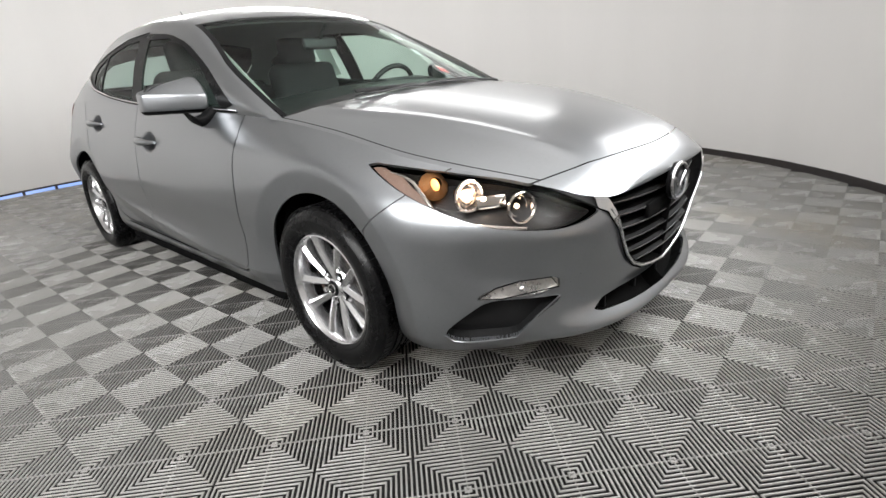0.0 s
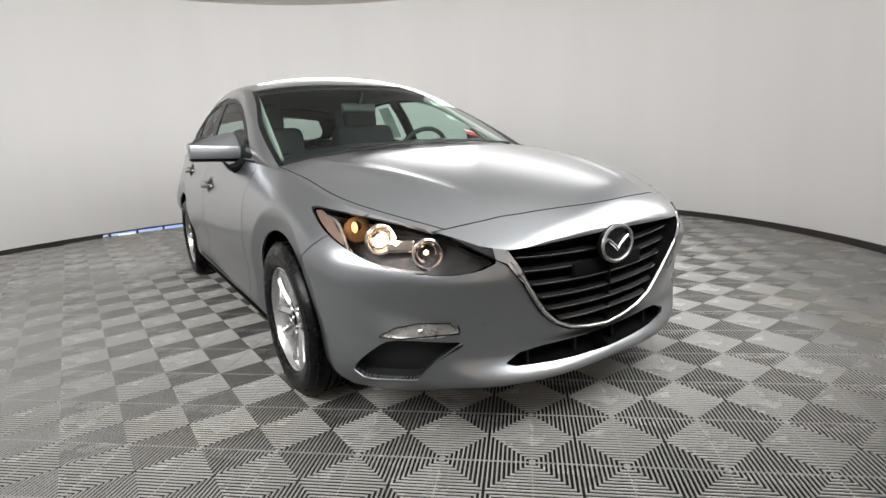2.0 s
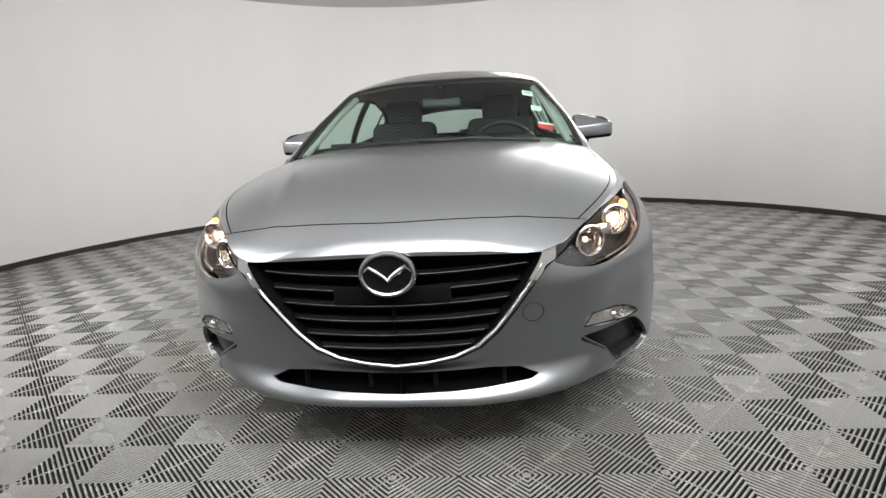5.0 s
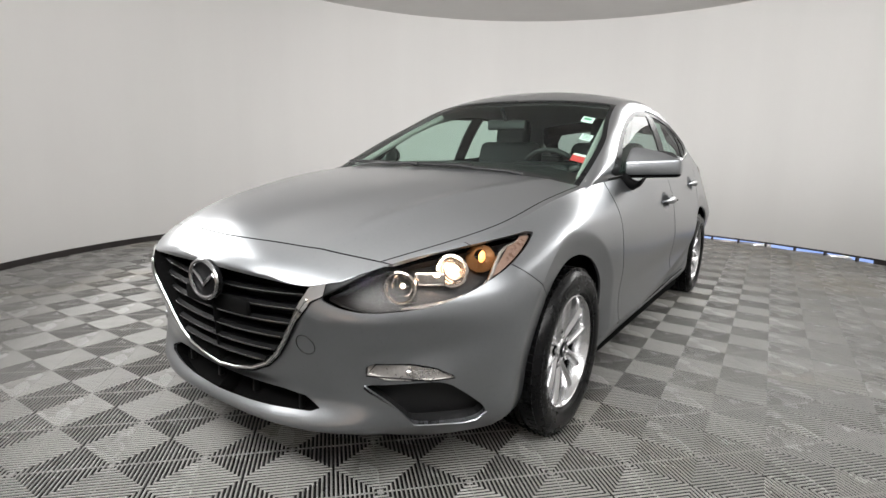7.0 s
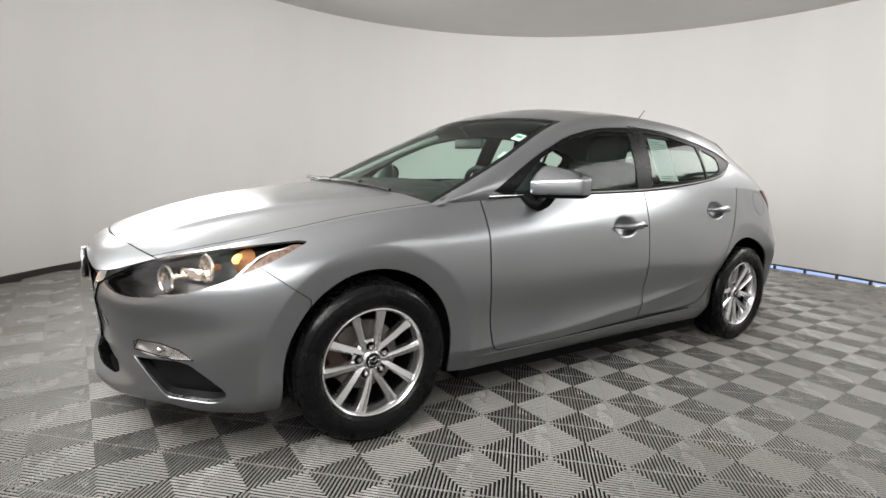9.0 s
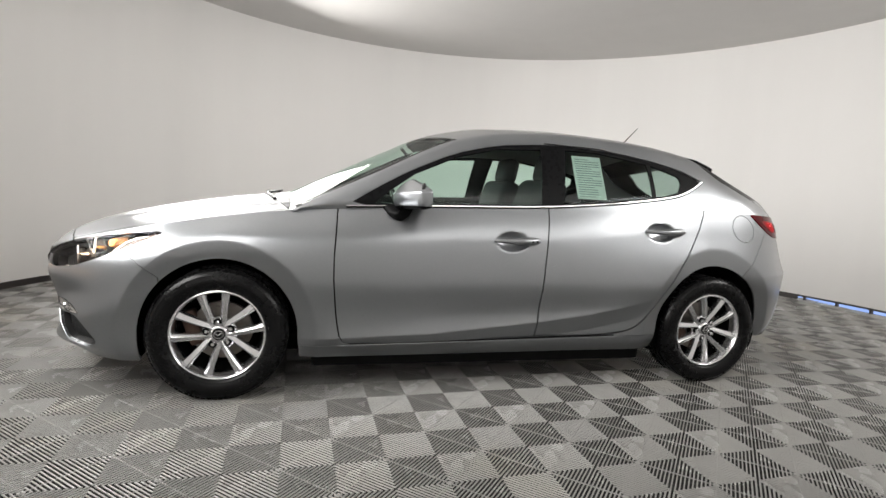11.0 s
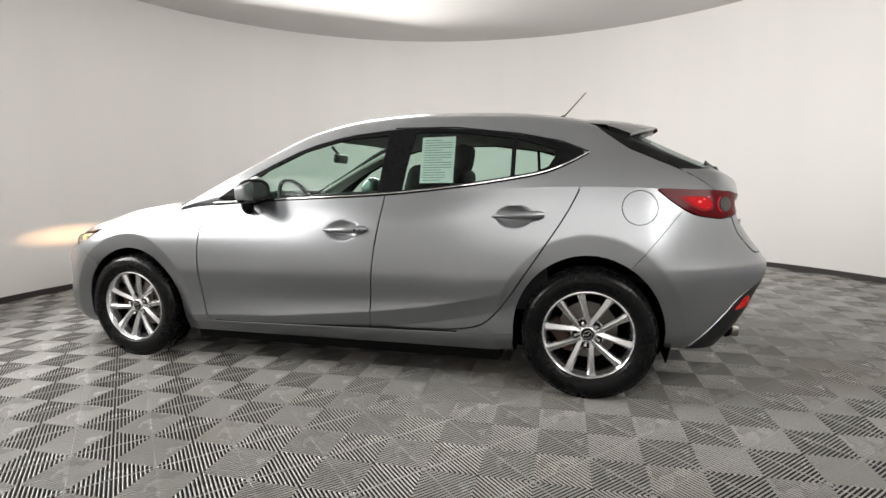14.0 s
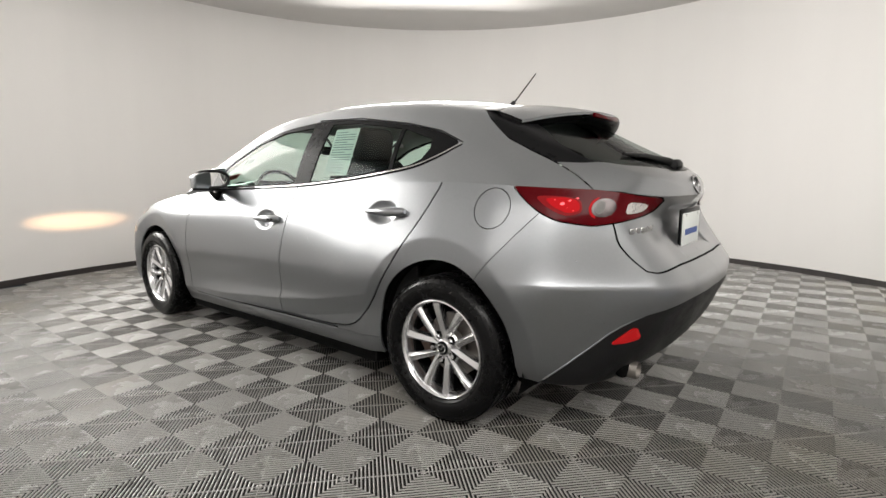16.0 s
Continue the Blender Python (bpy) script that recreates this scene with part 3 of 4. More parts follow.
valance, back = take(back, back[0][:, 2] - table(LOW, back[0][:, 0]), 0.001)

nose, hd = take(HD, (2.172 - .39 * HD[0][:, 1] ** 2) - HD[0][:, 0], 0.0022)
hood, hd = take(hd, np.maximum(hd[0][:, 1] - (edge_y(hd[0][:, 0]) - .022), (1.225 - .33 * hd[0][:, 1] ** 2) - hd[0][:, 0]), 0.002)
fender_top, hd = take(hd, np.maximum(1.0 - hd[0][:, 0], (edge_y(hd[0][:, 0]) - .021) - hd[0][:, 1]), 0.0)
cowl = hd

gh = GH
ry = table(RAIL_Y, gh[0][:, 0]) + .018 * np.clip((gh[0][:, 0] - .4) / .2, 0, 1)   # the glass spreads towards its foot
WS_TOP = .338 - .44 * gh[0][:, 1] ** 2
screen_phi = np.maximum(WS_TOP - gh[0][:, 0], gh[0][:, 1] - (ry - .022))
shield, gh = take(gh, screen_phi, 0.0)
ry = table(RAIL_Y, shield[0][:, 0]) + .018 * np.clip((shield[0][:, 0] - .4) / .2, 0, 1)
glass_phi = np.maximum((.338 - .44 * shield[0][:, 1] ** 2) - shield[0][:, 0] + .02, shield[0][:, 1] - (ry - .045))
windscreen, frit = take(shield, glass_phi, 0.0)
DLO = outline([(.775, .948), (.3, .968), (-.29, .992), (-.70, 1.028), (-.96, 1.062), (-1.12, 1.09), (-1.23, 1.13), (-1.335, 1.182), (-1.2, 1.238), (-.99, 1.282), (-.65, 1.328), (-.32, 1.335), (-.03, 1.308), (.21, 1.248), (.46, 1.135), (.63, 1.04)], 1)
GLASS_1 = np.array([(.64, .958), (.3, .974), (-.262, .996), (-.29, 1.302), (-.03, 1.286), (.2, 1.228), (.43, 1.124), (.56, 1.03)])
GLASS_2 = np.array([(-.395, 1.002), (-.70, 1.034), (-.962, 1.067), (-.962, 1.264), (-.65, 1.308), (-.44, 1.312)])
GLASS_3 = np.array([(-.984, 1.071), (-1.08, 1.088), (-1.145, 1.115), (-1.175, 1.165), (-1.165, 1.205), (-.984, 1.262)])
side = lambda s, phi: np.where(s[0][:, 1] > .48, phi, 1.0)
frame_1, gh = take(gh, side(gh, inside(xz(gh), DLO)), 0.001)
pane_1, frame_1 = take(frame_1, inside(xz(frame_1), GLASS_1), 0.0)
pane_2, frame_1 = take(frame_1, inside(xz(frame_1), GLASS_2), 0.0)
pane_3, frame_1 = take(frame_1, inside(xz(frame_1), GLASS_3), 0.0)
gx, gy = gh[0][:, 0], gh[0][:, 1]
tailgate_edge = gy - np.interp(-gx, [1.30, 1.327, 1.40, 1.53, 1.645, 1.75, 1.90, 2.05], [.47, .50, .56, .612, .625, .629, .636, .64])
tailgate, gh = take(gh, np.maximum(tailgate_edge, gx + 1.345), 0.0025)
tx, ty = tailgate[0][:, 0], tailgate[0][:, 1]
rear_black, tailgate = take(tailgate, table([(0, -2.06), (.093, -2.049), (.26, -2.013), (.45, -1.955), (.565, -1.85), (.63, -1.745), (.7, -1.6)], ty) - tx, 0.0)
bx, by = rear_black[0][:, 0], rear_black[0][:, 1]
rear_glass, rear_black = take(rear_black, np.maximum(by - table([(1.4, .38), (1.5, .42), (1.588, .45), (1.739, .535), (1.83, .548), (1.932, .484), (1.99, .26), (2.02, .001)], -bx), np.maximum(bx + 1.50, -2.02 - bx)), 0.0)
roof = gh

GROUPS = [("front_bumper", bumper, PAINT), ("fender", fender, PAINT), ("sill_panel", sill, PAINT), ("rear_bumper", back, PAINT),
          ("roof_panel", roof, PAINT), ("nose_panel", nose, PAINT), ("fender_crest", fender_top, PAINT), ("hood", hood, PAINT), ("cowl", cowl, BLACK),
          ("tailgate_upper", tailgate, PAINT), ("tailgate", hatch, PAINT), ("rear_valance", valance, BLACK), ("tailgate_trim", rear_black, GLOSS_BLACK),
          ("windscreen_border", frit, GLOSS_BLACK), ("grille_wing", surround, CHROME), ("wing_corner", wing_corner, BLACK)]
for m in (False, True):
    for name, s, material in GROUPS:
        seam = 0.012 if name not in ("roof_panel", "nose_panel", "hood", "tailgate", "tailgate_upper", "rear_valance") else 0.0
        panel(name, s, material, car, m, seam, lift=0.005 if name == "grille_wing" else (-0.003 if name == "wing_corner" else 0.0))
    panel("quarter_panel", quarter if m else quarter_left, PAINT, car, m)
    panel("windscreen", windscreen, GLASS, car, m, 0.0)
    panel("rear_window", rear_glass, DARK_GLASS, car, m, 0.0)
    panel("window_frame", frame_1, GLOSS_BLACK, car, m, 0.01)
    d1, d2 = panel("front_door", door_1, PAINT, car, m), panel("rear_door", door_2, PAINT, car, m)
    panel("window_pane", pane_1, GLASS, d1, m, 0.0, lift=-.004)
    panel("window_pane", pane_2, GLASS, d2, m, 0.0, lift=-.004)
    panel("quarter_window", pane_3, GLASS, car, m, 0.0, lift=-.004)
    panel("grille_backing", grille, DARK, car, m, -0.07, lift=-.07)
    panel("intake_backing", intake, DARK, car, m, -0.06, lift=-.06)
    panel("fog_recess", fog, BLACK, car, m, -0.040, "matt black lower bumper recess", lift=-.040)
    panel("headlining", roof, LINING, car, m, 0.0, lift=-.03)
panel("fuel_door", fuel, PAINT, car, label="round silver fuel filler door")

# near-black structure behind the skins, its colour standing in for deep shade
LI = flank_sheet(160, 40, 0.035)
LI = cut(LI, arch_distance(LI[0]) - 0.0)[1]
LI = cut(LI, np.where(LI[0][:, 0] > 1.9, np.minimum(inside(yz(LI), GRILLE), inside(xz(LI), HEAD)) - .03, 1.0))[1]
LI = cut(LI, np.where(LI[0][:, 0] > 1.5, np.minimum(inside(xz(LI), FOG), inside(xz(LI), HEAD)) - .03, 1.0))[1]
LI = cut(LI, np.where(np.abs(LI[0][:, 0]) > 1.5, .31 - LI[0][:, 2], -1.0))[0]
HI = hood_sheet(60, 30, 0.03)
HI = cut(HI, HI[0][:, 0] - 2.15)[0]
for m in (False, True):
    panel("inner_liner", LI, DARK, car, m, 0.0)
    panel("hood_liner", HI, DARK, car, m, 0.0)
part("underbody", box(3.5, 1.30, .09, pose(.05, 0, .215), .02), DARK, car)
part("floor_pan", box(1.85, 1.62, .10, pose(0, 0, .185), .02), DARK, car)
# wheel wells, with their shade put into the near-black colour
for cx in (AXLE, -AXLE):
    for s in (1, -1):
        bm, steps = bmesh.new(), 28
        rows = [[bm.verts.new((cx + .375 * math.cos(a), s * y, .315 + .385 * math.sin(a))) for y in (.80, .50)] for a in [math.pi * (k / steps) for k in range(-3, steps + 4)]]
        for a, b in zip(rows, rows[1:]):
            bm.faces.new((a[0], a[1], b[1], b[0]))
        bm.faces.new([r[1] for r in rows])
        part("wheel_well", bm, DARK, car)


def on_side(points, s, lift=0.0):
    """Places of (x, z) points on a sheet of the car's left side."""
    V, N = s[0], normals(*s)
    out = []
    for x, z in points:
        d = (V[:, 0] - x) ** 2 + (V[:, 2] - z) ** 2 + np.where(V[:, 1] < .35, 9, 0)
        i = np.argsort(d)[:4]
        w = 1 / (d[i] + 1e-6)
        y = (V[i, 1] * w).sum() / w.sum()
        out.append(Vector((x, y, z)) + Vector(N[i[0]]) * lift)
    return out


def mirrored(bm, m):
    if m:
        bmesh.ops.scale(bm, vec=(1, -1, 1), verts=bm.verts[:])
    return bm


# bright strip under the windows, up to the quarter corner
BELT = [(-1.337, 1.181), (-1.23, 1.126), (-1.12, 1.086), (-.96, 1.058), (-.70, 1.024), (-.29, .988), (.3, .964), (.78, .944)]
xs = np.linspace(.775, -1.335, 90)
strip = on_side([(x, float(table(BELT, x))) for x in xs], GH, 0.003)
top = on_side([(x, float(np.interp(x, [-1.335, -1.2, -.99, -.65, -.32], [1.184, 1.241, 1.286, 1.332, 1.339]))) for x in np.linspace(-1.335, -.32, 40)], GH, 0.002)
for m in (False, True):
    part("belt_moulding", mirrored(tube(strip, .0042, 6), m), CHROME, car, "thin chrome strip under the side windows")
    part("belt_seal", mirrored(tube([p - Vector((0, -.001, .0075)) for p in strip], .0032, 6), m), GRILLE_BLACK, car)
    ledge = [p - Vector((0, .030, .012)) for p in strip[::3]]
    part("window_ledge", mirrored(tube(ledge, .024, 10), m), SEAT, car)
    part("drip_moulding", mirrored(tube(top, .003, 6), m), BLACK, car)

for m in (False, True):
    # bead of body paint added to draw the bright highlight along the sill
    edge = on_side([(x, .2755 - .022 * x) for x in np.linspace(.83, -.72, 30)], FL, .006)
    part("sill_edge", mirrored(tube(edge, .0035, 6), m), PAINT, car)
    seal = on_side([(x, .2815 - .022 * x) for x in np.linspace(.82, -.71, 30)], FL, .003)
    part("door_seal", mirrored(tube(seal, .0038, 6), m), GRILLE_BLACK, car)
    # the same for the highlight on the rear bumper's lower edge
    edge = on_side([(x, float(table(LOW, x)) + .002) for x in np.linspace(-1.80, -2.16, 24)], FL, .003)
    part("bumper_edge", mirrored(tube(edge, .003, 6), m), PAINT, car)
# door handles
for (hx, hz), dname in zip(HANDLES, ("front_door", "rear_door")):
    for m in (False, True):
        y0 = on_side([(hx, hz)], flank_sheet(200, 50))[0].y
        pts = [(hx + .106 - .252 * k / 12, y0 + .010 + .020 * math.sin(math.pi * min(max((k - .5) / 10.5, 0), 1)) ** .6, hz - .002 + .006 * k / 12) for k in range(13)]
        rad = [.006 + .0145 * min(1, k / 7) for k in range(11)] + [.0195, .010]
        bm = tube(pts, rad, 10)
        h = part("door_handle", mirrored(bm, m), PAINT, [o for o in car.children if o.name.startswith(dname)][1 if m else 0])
        if hx > -.5 and not m:
            for dx in (-.092, -.120):
                bmk = tube([(hx + dx, y0 + .036, hz + .002), (hx + dx, y0 + (.0485 if dx > -.1 else .043), hz + .002)], .006, 12)
                part("keyhole" if dx < -.1 else "lock_button", bmk, BLACK, h.parent)

# ---- grille bars, badge, plate holder ----
def grille_half(z):
    P = GRILLE
    hits = []
    for a, b in zip(P, np.roll(P, -1, 0)):
        if (a[1] > z) != (b[1] > z):
            hits.append(a[0] + (b[0] - a[0]) * (z - a[1]) / (b[1] - a[1]))
    return max(hits) if hits else 0


for k, z in enumerate((.612, .567, .522, .477, .434, .395)):
    half = grille_half(z) - .012
    bm = bmesh.new()
    rows = []
    for i in range(33):
        y = half * (i / 16 - 1)
        x = 2.232 - .25 * y * y - .10 * abs(y) ** 3
        zz = z + .10 * y * y - .012
        rows.append([bm.verts.new(p) for p in ((x, y, zz + .004), (x - .012, y, zz + .013), (x - .055, y, zz + .010), (x - .055, y, zz - .008), (x - .010, y, zz - .006))])
    for a, b in zip(rows, rows[1:]):
        for i in range(5):
            bm.faces.new((a[i], a[(i + 1) % 5], b[(i + 1) % 5], b[i]))
    bm.faces.new(rows[0])
    bm.faces.new(rows[-1][::-1])
    bar = part("grille_bar", bm, GRILLE_BLACK, car)
    lip = [(2.2325 - .25 * y * y - .10 * abs(y) ** 3, y, z + .10 * y * y - .007) for y in np.linspace(-half + .01, half - .01, 33)]
    part("bar_edge", tube(lip, .0020, 6), BAR_EDGE, bar)
part("plate_bracket", box(.018, .34, .05, pose(2.226, 0, .545), .006), DARK, car, "black empty plate bracket in the grille")


def badge(x, z, w, h, face, tilt, ground):
    m = pose(x, 0, z, 0, tilt, 0 if face > 0 else 180)
    ring = tube([(.004 * (abs(math.cos(a)) < 2), w / 2 * math.cos(a), h / 2 * math.sin(a)) for a in [2 * math.pi * k / 40 for k in range(40)]], .0075 * w / .15, 8, True)
    wing = [(.004, w * .46 * s * t, h * (-.16 + .42 * t ** .8 - .22 * max(t - .75, 0) * 4 * t)) for s in (-1,) for t in (1, .9, .75, .55, .35, .15, 0)]
    wing += [(a, -b, c) for a, b, c in wing[-2::-1]]
    rad = [.002, .004, .006, .007, .007, .006, .007, .006, .007, .007, .006, .004, .002]
    bird = tube(wing, [r * w / .15 for r in rad], 8)
    base = bmesh.new()
    bmesh.ops.create_circle(base, cap_ends=True, radius=1, segments=40, matrix=Matrix.Rotation(math.pi / 2, 4, "Y") @ Matrix.Diagonal((h * .54, w * .54, 1, 1)))
    r = bmesh.ops.extrude_face_region(base, geom=base.faces[:])
    bmesh.ops.translate(base, vec=(-.012, 0, 0), verts=[v for v in r["geom"] if isinstance(v, bmesh.types.BMVert)])
    for b in (ring, bird, base):
        bmesh.ops.transform(b, matrix=m, verts=b.verts[:])
    o = part("badge", base, ground, car, "oval chrome badge with a plain winged shape")
    part("badge_ring", ring, BADGE, o)
    part("badge_wing", bird, BADGE, o)


badge(2.262, .616, .148, .118, 1, 0, GLOSS_BLACK)
badge(-2.112, 1.003, .100, .078, -1, -18, PAINT)

def nose_x(y, z):
    """How far forward the skin stands at (y, z) in front."""
    V = FL[0]
    d = (V[:, 1] - abs(y)) ** 2 + (V[:, 2] - z) ** 2 + np.where(V[:, 0] < 1.7, 9, 0)
    i = np.argsort(d)[:4]
    w = 1 / (d[i] + 1e-7)
    return float((V[i, 0] * w).sum() / w.sum())


half = [(0, .327), (.09, .335), (.173, .353), (.241, .385), (.292, .432), (.333, .485), (.378, .551), (.424, .619)]
lip = [(nose_x(y, z) + .006, y, z) for y, z in [(-y, z) for y, z in half[:0:-1]] + half]
part("grille_lip", tube(lip, [.003, .004, .005] + [.0055] * 9 + [.005, .004, .003], 10), CHROME, car, "bright chrome lip round the grille's lower edge")


# ---- head lamps ----
for m in (False, True):
    s = -1 if m else 1
    lamp = panel("headlight", head, LENS, car, m, 0.0, "clear swept-back headlight, lit")
    panel("lamp_housing", head, HOUSING, lamp, m, -0.040, lift=-.075)
    for nm, (x, y, z), r in (("projector", (1.900, .688, .686), .046), ("high_beam", (2.015, .588, .640), .046)):
        M = pose(x, s * y, z, 0, 0, s * (16 if nm == "projector" else 22))
        bowl = lathe([(r, .0), (r * .92, .004), (r * .78, .028), (r * .45, .044), (.002, .05)], 36)
        if nm == "high_beam":   # faceted reflector
            for i, v in enumerate(bowl.verts):
                v.co.y += .0035 * math.sin(7 * math.atan2(v.co.z, v.co.x)) * (math.hypot(v.co.x, v.co.z) > .01)
        ring = tube([(r * math.cos(a), -.004, r * math.sin(a)) for a in [2 * math.pi * k / 36 for k in range(36)]], .0055, 8, True)
        inner = tube([(r * .66 * math.cos(a), .016, r * .66 * math.sin(a)) for a in [2 * math.pi * k / 36 for k in range(36)]], .0030, 8, True)
        bowl = join(bowl, ring, inner)
        bmesh.ops.rotate(bowl, cent=(0, 0, 0), matrix=Matrix.Rotation(-math.pi / 2, 3, "Z"), verts=bowl.verts[:])
        bmesh.ops.transform(bowl, matrix=M @ pose(0, 0, 0, 0, 0, 180), verts=bowl.verts[:])
        part(nm, bowl, REFLECTOR, lamp, smooth=nm == "projector")
        bulb = bmesh.new()
        bmesh.ops.create_uvsphere(bulb, u_segments=20, v_segments=12, radius=.013 if nm == "projector" else .008, matrix=M @ pose(-.024, 0, 0))
        part("bulb", bulb, WARM, lamp)
        if nm == "projector":
            front_lens = bmesh.new()
            bmesh.ops.create_uvsphere(front_lens, u_segments=28, v_segments=14, radius=1, matrix=M @ pose(.001, 0, 0) @ Matrix.Diagonal((.014, .034, .034, 1)))
            part("projector_lens", front_lens, LENS, lamp)
    # bright tray under both reflectors
    tray = on_side([(1.842, .672), (1.862, .652), (1.90, .634), (1.955, .616), (2.02, .607), (2.075, .604)], FL, -.030)
    part("reflector_tray", mirrored(tube(tray, [.004, .008, .010, .010, .008, .004], 8), m), REFLECTOR, lamp)
    bridge = box(.012, .090, .040, pose(1.945, s * .640, .662, 0, -8, s * 40), .008, 2)
    part("reflector_bridge", bridge, REFLECTOR, lamp)
    cone = bmesh.new()
    bmesh.ops.create_cone(cone, segments=14, radius1=.046, radius2=.018, depth=.034, matrix=pose(1.800, s * .722, .719, 0, 62, s * 30))
    part("turn_reflector", cone, AMBER_CUP, lamp, smooth=False)
    bulb = bmesh.new()
    bmesh.ops.create_icosphere(bulb, subdivisions=3, radius=1, matrix=pose(1.815, s * .736, .723, 0, 25, s * 20) @ Matrix.Diagonal((.022, .010, .016, 1)))
    part("turn_bulb", bulb, AMBER_GLOW, lamp)
    marker, _ = take(head, inside(xz(head), outline([(1.60, .80), (1.655, .776), (1.72, .754), (1.79, .709), (1.86, .650), (1.92, .59), (1.85, .58), (1.58, .75)], 0)), 0.0)
    panel("side_marker", marker, AMBER, lamp, m, 0.0, "smoky amber side marker", lift=-.016)
    blade = on_side([(1.655, .772), (1.72, .757), (1.76, .738), (1.80, .706), (1.85, .660), (1.89, .622)], FL, -.018)
    part("lamp_blade", mirrored(tube(blade, [.002, .005, .007, .007, .006, .003], 8), m), REFLECTOR, lamp)
    f = panel("fog_lamp", foglamp, LENS, car, m, 0.0, "clear daytime lamp over the bumper recess")
    panel("lamp_reflector", foglamp, FLUTED, f, m, -0.012, lift=-.014)
    edge = on_side([(2.12, .368), (2.085, .32), (2.05, .27), (2.032, .247), (1.975, .240), (1.915, .236), (1.885, .244), (1.868, .27)], FL, .002)
    part("recess_trim", mirrored(tube(edge, .0026, 6), m), PAINT, car)
    data = bpy.data.lights.new("headlight_beam", "SPOT")
    data.energy, data.spot_size, data.spot_blend, data.color, data.shadow_soft_size = 110, radians(16), 1.0, (1.0, .58, .30), .03
    ob = new("headlight_beam", data)
    ob.matrix_world = look((2.06, s * .70, .70), (3.75, s * .70, .56)) @ Matrix.Diagonal((2.6, 0.5, 1.0, 1.0))
    groove = [(nose_x(y, z) + .0055, s * y, z) for y, z in WING[1:10]]
    part("wing_groove", tube(groove, .0030, 6), DARK, car)
    rim = on_side(list(FOGLAMP[::2]), FL, .0005)
    part("lamp_rim", mirrored(tube(rim, .0022, 6, True), m), GLOSS_BLACK, f)
    bulb = bmesh.new()
    bmesh.ops.create_uvsphere(bulb, u_segments=16, v_segments=10, radius=.011, matrix=Matrix.Translation([a * b for a, b in zip(on_side([(2.055, .414)], FL, -.006)[0], (1, s, 1))]))
    part("lamp_bulb", bulb, CHROME, f)
    glow = bpy.data.lights.new("headlight_bulb", "POINT")
    glow.energy, glow.color, glow.shadow_soft_size = 0.30, (1.0, .70, .48), .012
    new("headlight_bulb", glow).location = (1.945, s * .672, .682)
# tow cover disc and intake ribs
tow = [(nose_x(y, z) + .0005, y, z) for y, z in [(.398 + .03 * math.cos(a), .478 + .03 * math.sin(a)) for a in [2 * math.pi * k / 28 for k in range(28)]]]
part("tow_cover_seam", tube(tow, .0014, 6, True), BLACK, car)
for y in (-.31, -.1, .1, .31):
    part("intake_rib", box(.02, .012, .08, pose(2.165 - .2 * y * y, y, .275), .003), BLACK, car)

# ---- tail lamps, tailgate details ----
for m in (False, True):
    s = -1 if m else 1
    lamp = panel("tail_light", tail, RED_LENS, car, m, 0.02, "red wraparound tail light, glowing", lift=.004)
    for nm, keys, material, lift in (("tail_bulb", [(-1.725, .968), (-1.82, .966), (-1.88, .955), (-1.893, .905), (-1.84, .893), (-1.77, .928)], RED_DIM, .0055), ("tail_glow", [(-1.76, .958), (-1.83, .962), (-1.872, .95), (-1.885, .915), (-1.85, .903), (-1.80, .925)], RED_GLOW, .0063),
                                     ("reverse_lamp", [(-2.006, .946), (-2.046, .936), (-2.032, .904), (-2.004, .898)], FLUTED, .0058)):
        spot, _ = take(tail, inside(xz(tail), outline(keys, 2)), 0.0)
        panel(nm, spot, material, lamp, m, 0.0, lift=lift)
    far = np.hypot((tail[0][:, 0] + 1.948) / .95, tail[0][:, 2] - .925)
    disc, _ = take(tail, far - .034, 0.0)
    turn = panel("turn_lamp", disc, SMOKE, lamp, m, 0.0, lift=.0056)
    disc, _ = take(tail, np.hypot((tail[0][:, 0] + 1.938) / .6, tail[0][:, 2] - .926) - .024, 0.0)
    panel("turn_bulb", disc, SMOKED, lamp, m, 0.0, lift=.0075)
    disc, _ = take(tail, np.maximum(far - .043, np.maximum(.036 - far, -1.93 - tail[0][:, 0])), 0.0)
    panel("glowing_arc", disc, RED_GLOW, lamp, m, 0.0, lift=.0060)
    for x, z, r in ((-1.868, .958, .003), (-1.846, .949, .0035), (-1.825, .938, .0055), (-1.842, .924, .0025), (-1.862, .912, .003), (-1.80, .951, .0025), (-1.783, .942, .002)):
        disc, _ = take(tail, np.hypot((tail[0][:, 0] - x) / 1.4, tail[0][:, 2] - z) - r, 0.0)
        panel("tail_spark", disc, RED_SPARK, lamp, m, 0.0, lift=.0072)
    refl, _ = take(valance, inside(xz(valance), outline([(-2.008, .428), (-2.03, .452), (-2.082, .500), (-2.092, .446), (-2.05, .432)], 1)), 0.0)
    panel("reflector", refl, RED_REFLEX, car, m, 0.004, "small red rear reflector", lift=.004)
pipe = lathe([(.032, -.12), (.034, .02), (.033, .023), (.031, .02), (.03, -.10), (.002, -.11)], 32)
bmesh.ops.rotate(pipe, cent=(0, 0, 0), matrix=Matrix.Rotation(math.pi / 2, 3, "Z"), verts=pipe.verts[:])
bmesh.ops.translate(pipe, vec=(-2.046, .511, .293), verts=pipe.verts[:])
part("exhaust_tip", pipe, STEEL, car, "polished round exhaust tip")
# solid near-black ball stands in for the shaded hollow round the exhaust
shade_ball = bmesh.new()
bmesh.ops.create_uvsphere(shade_ball, u_segments=24, v_segments=12, radius=1, matrix=pose(-2.012, .507, .300) @ Matrix.Diagonal((.035, .068, .045, 1)))
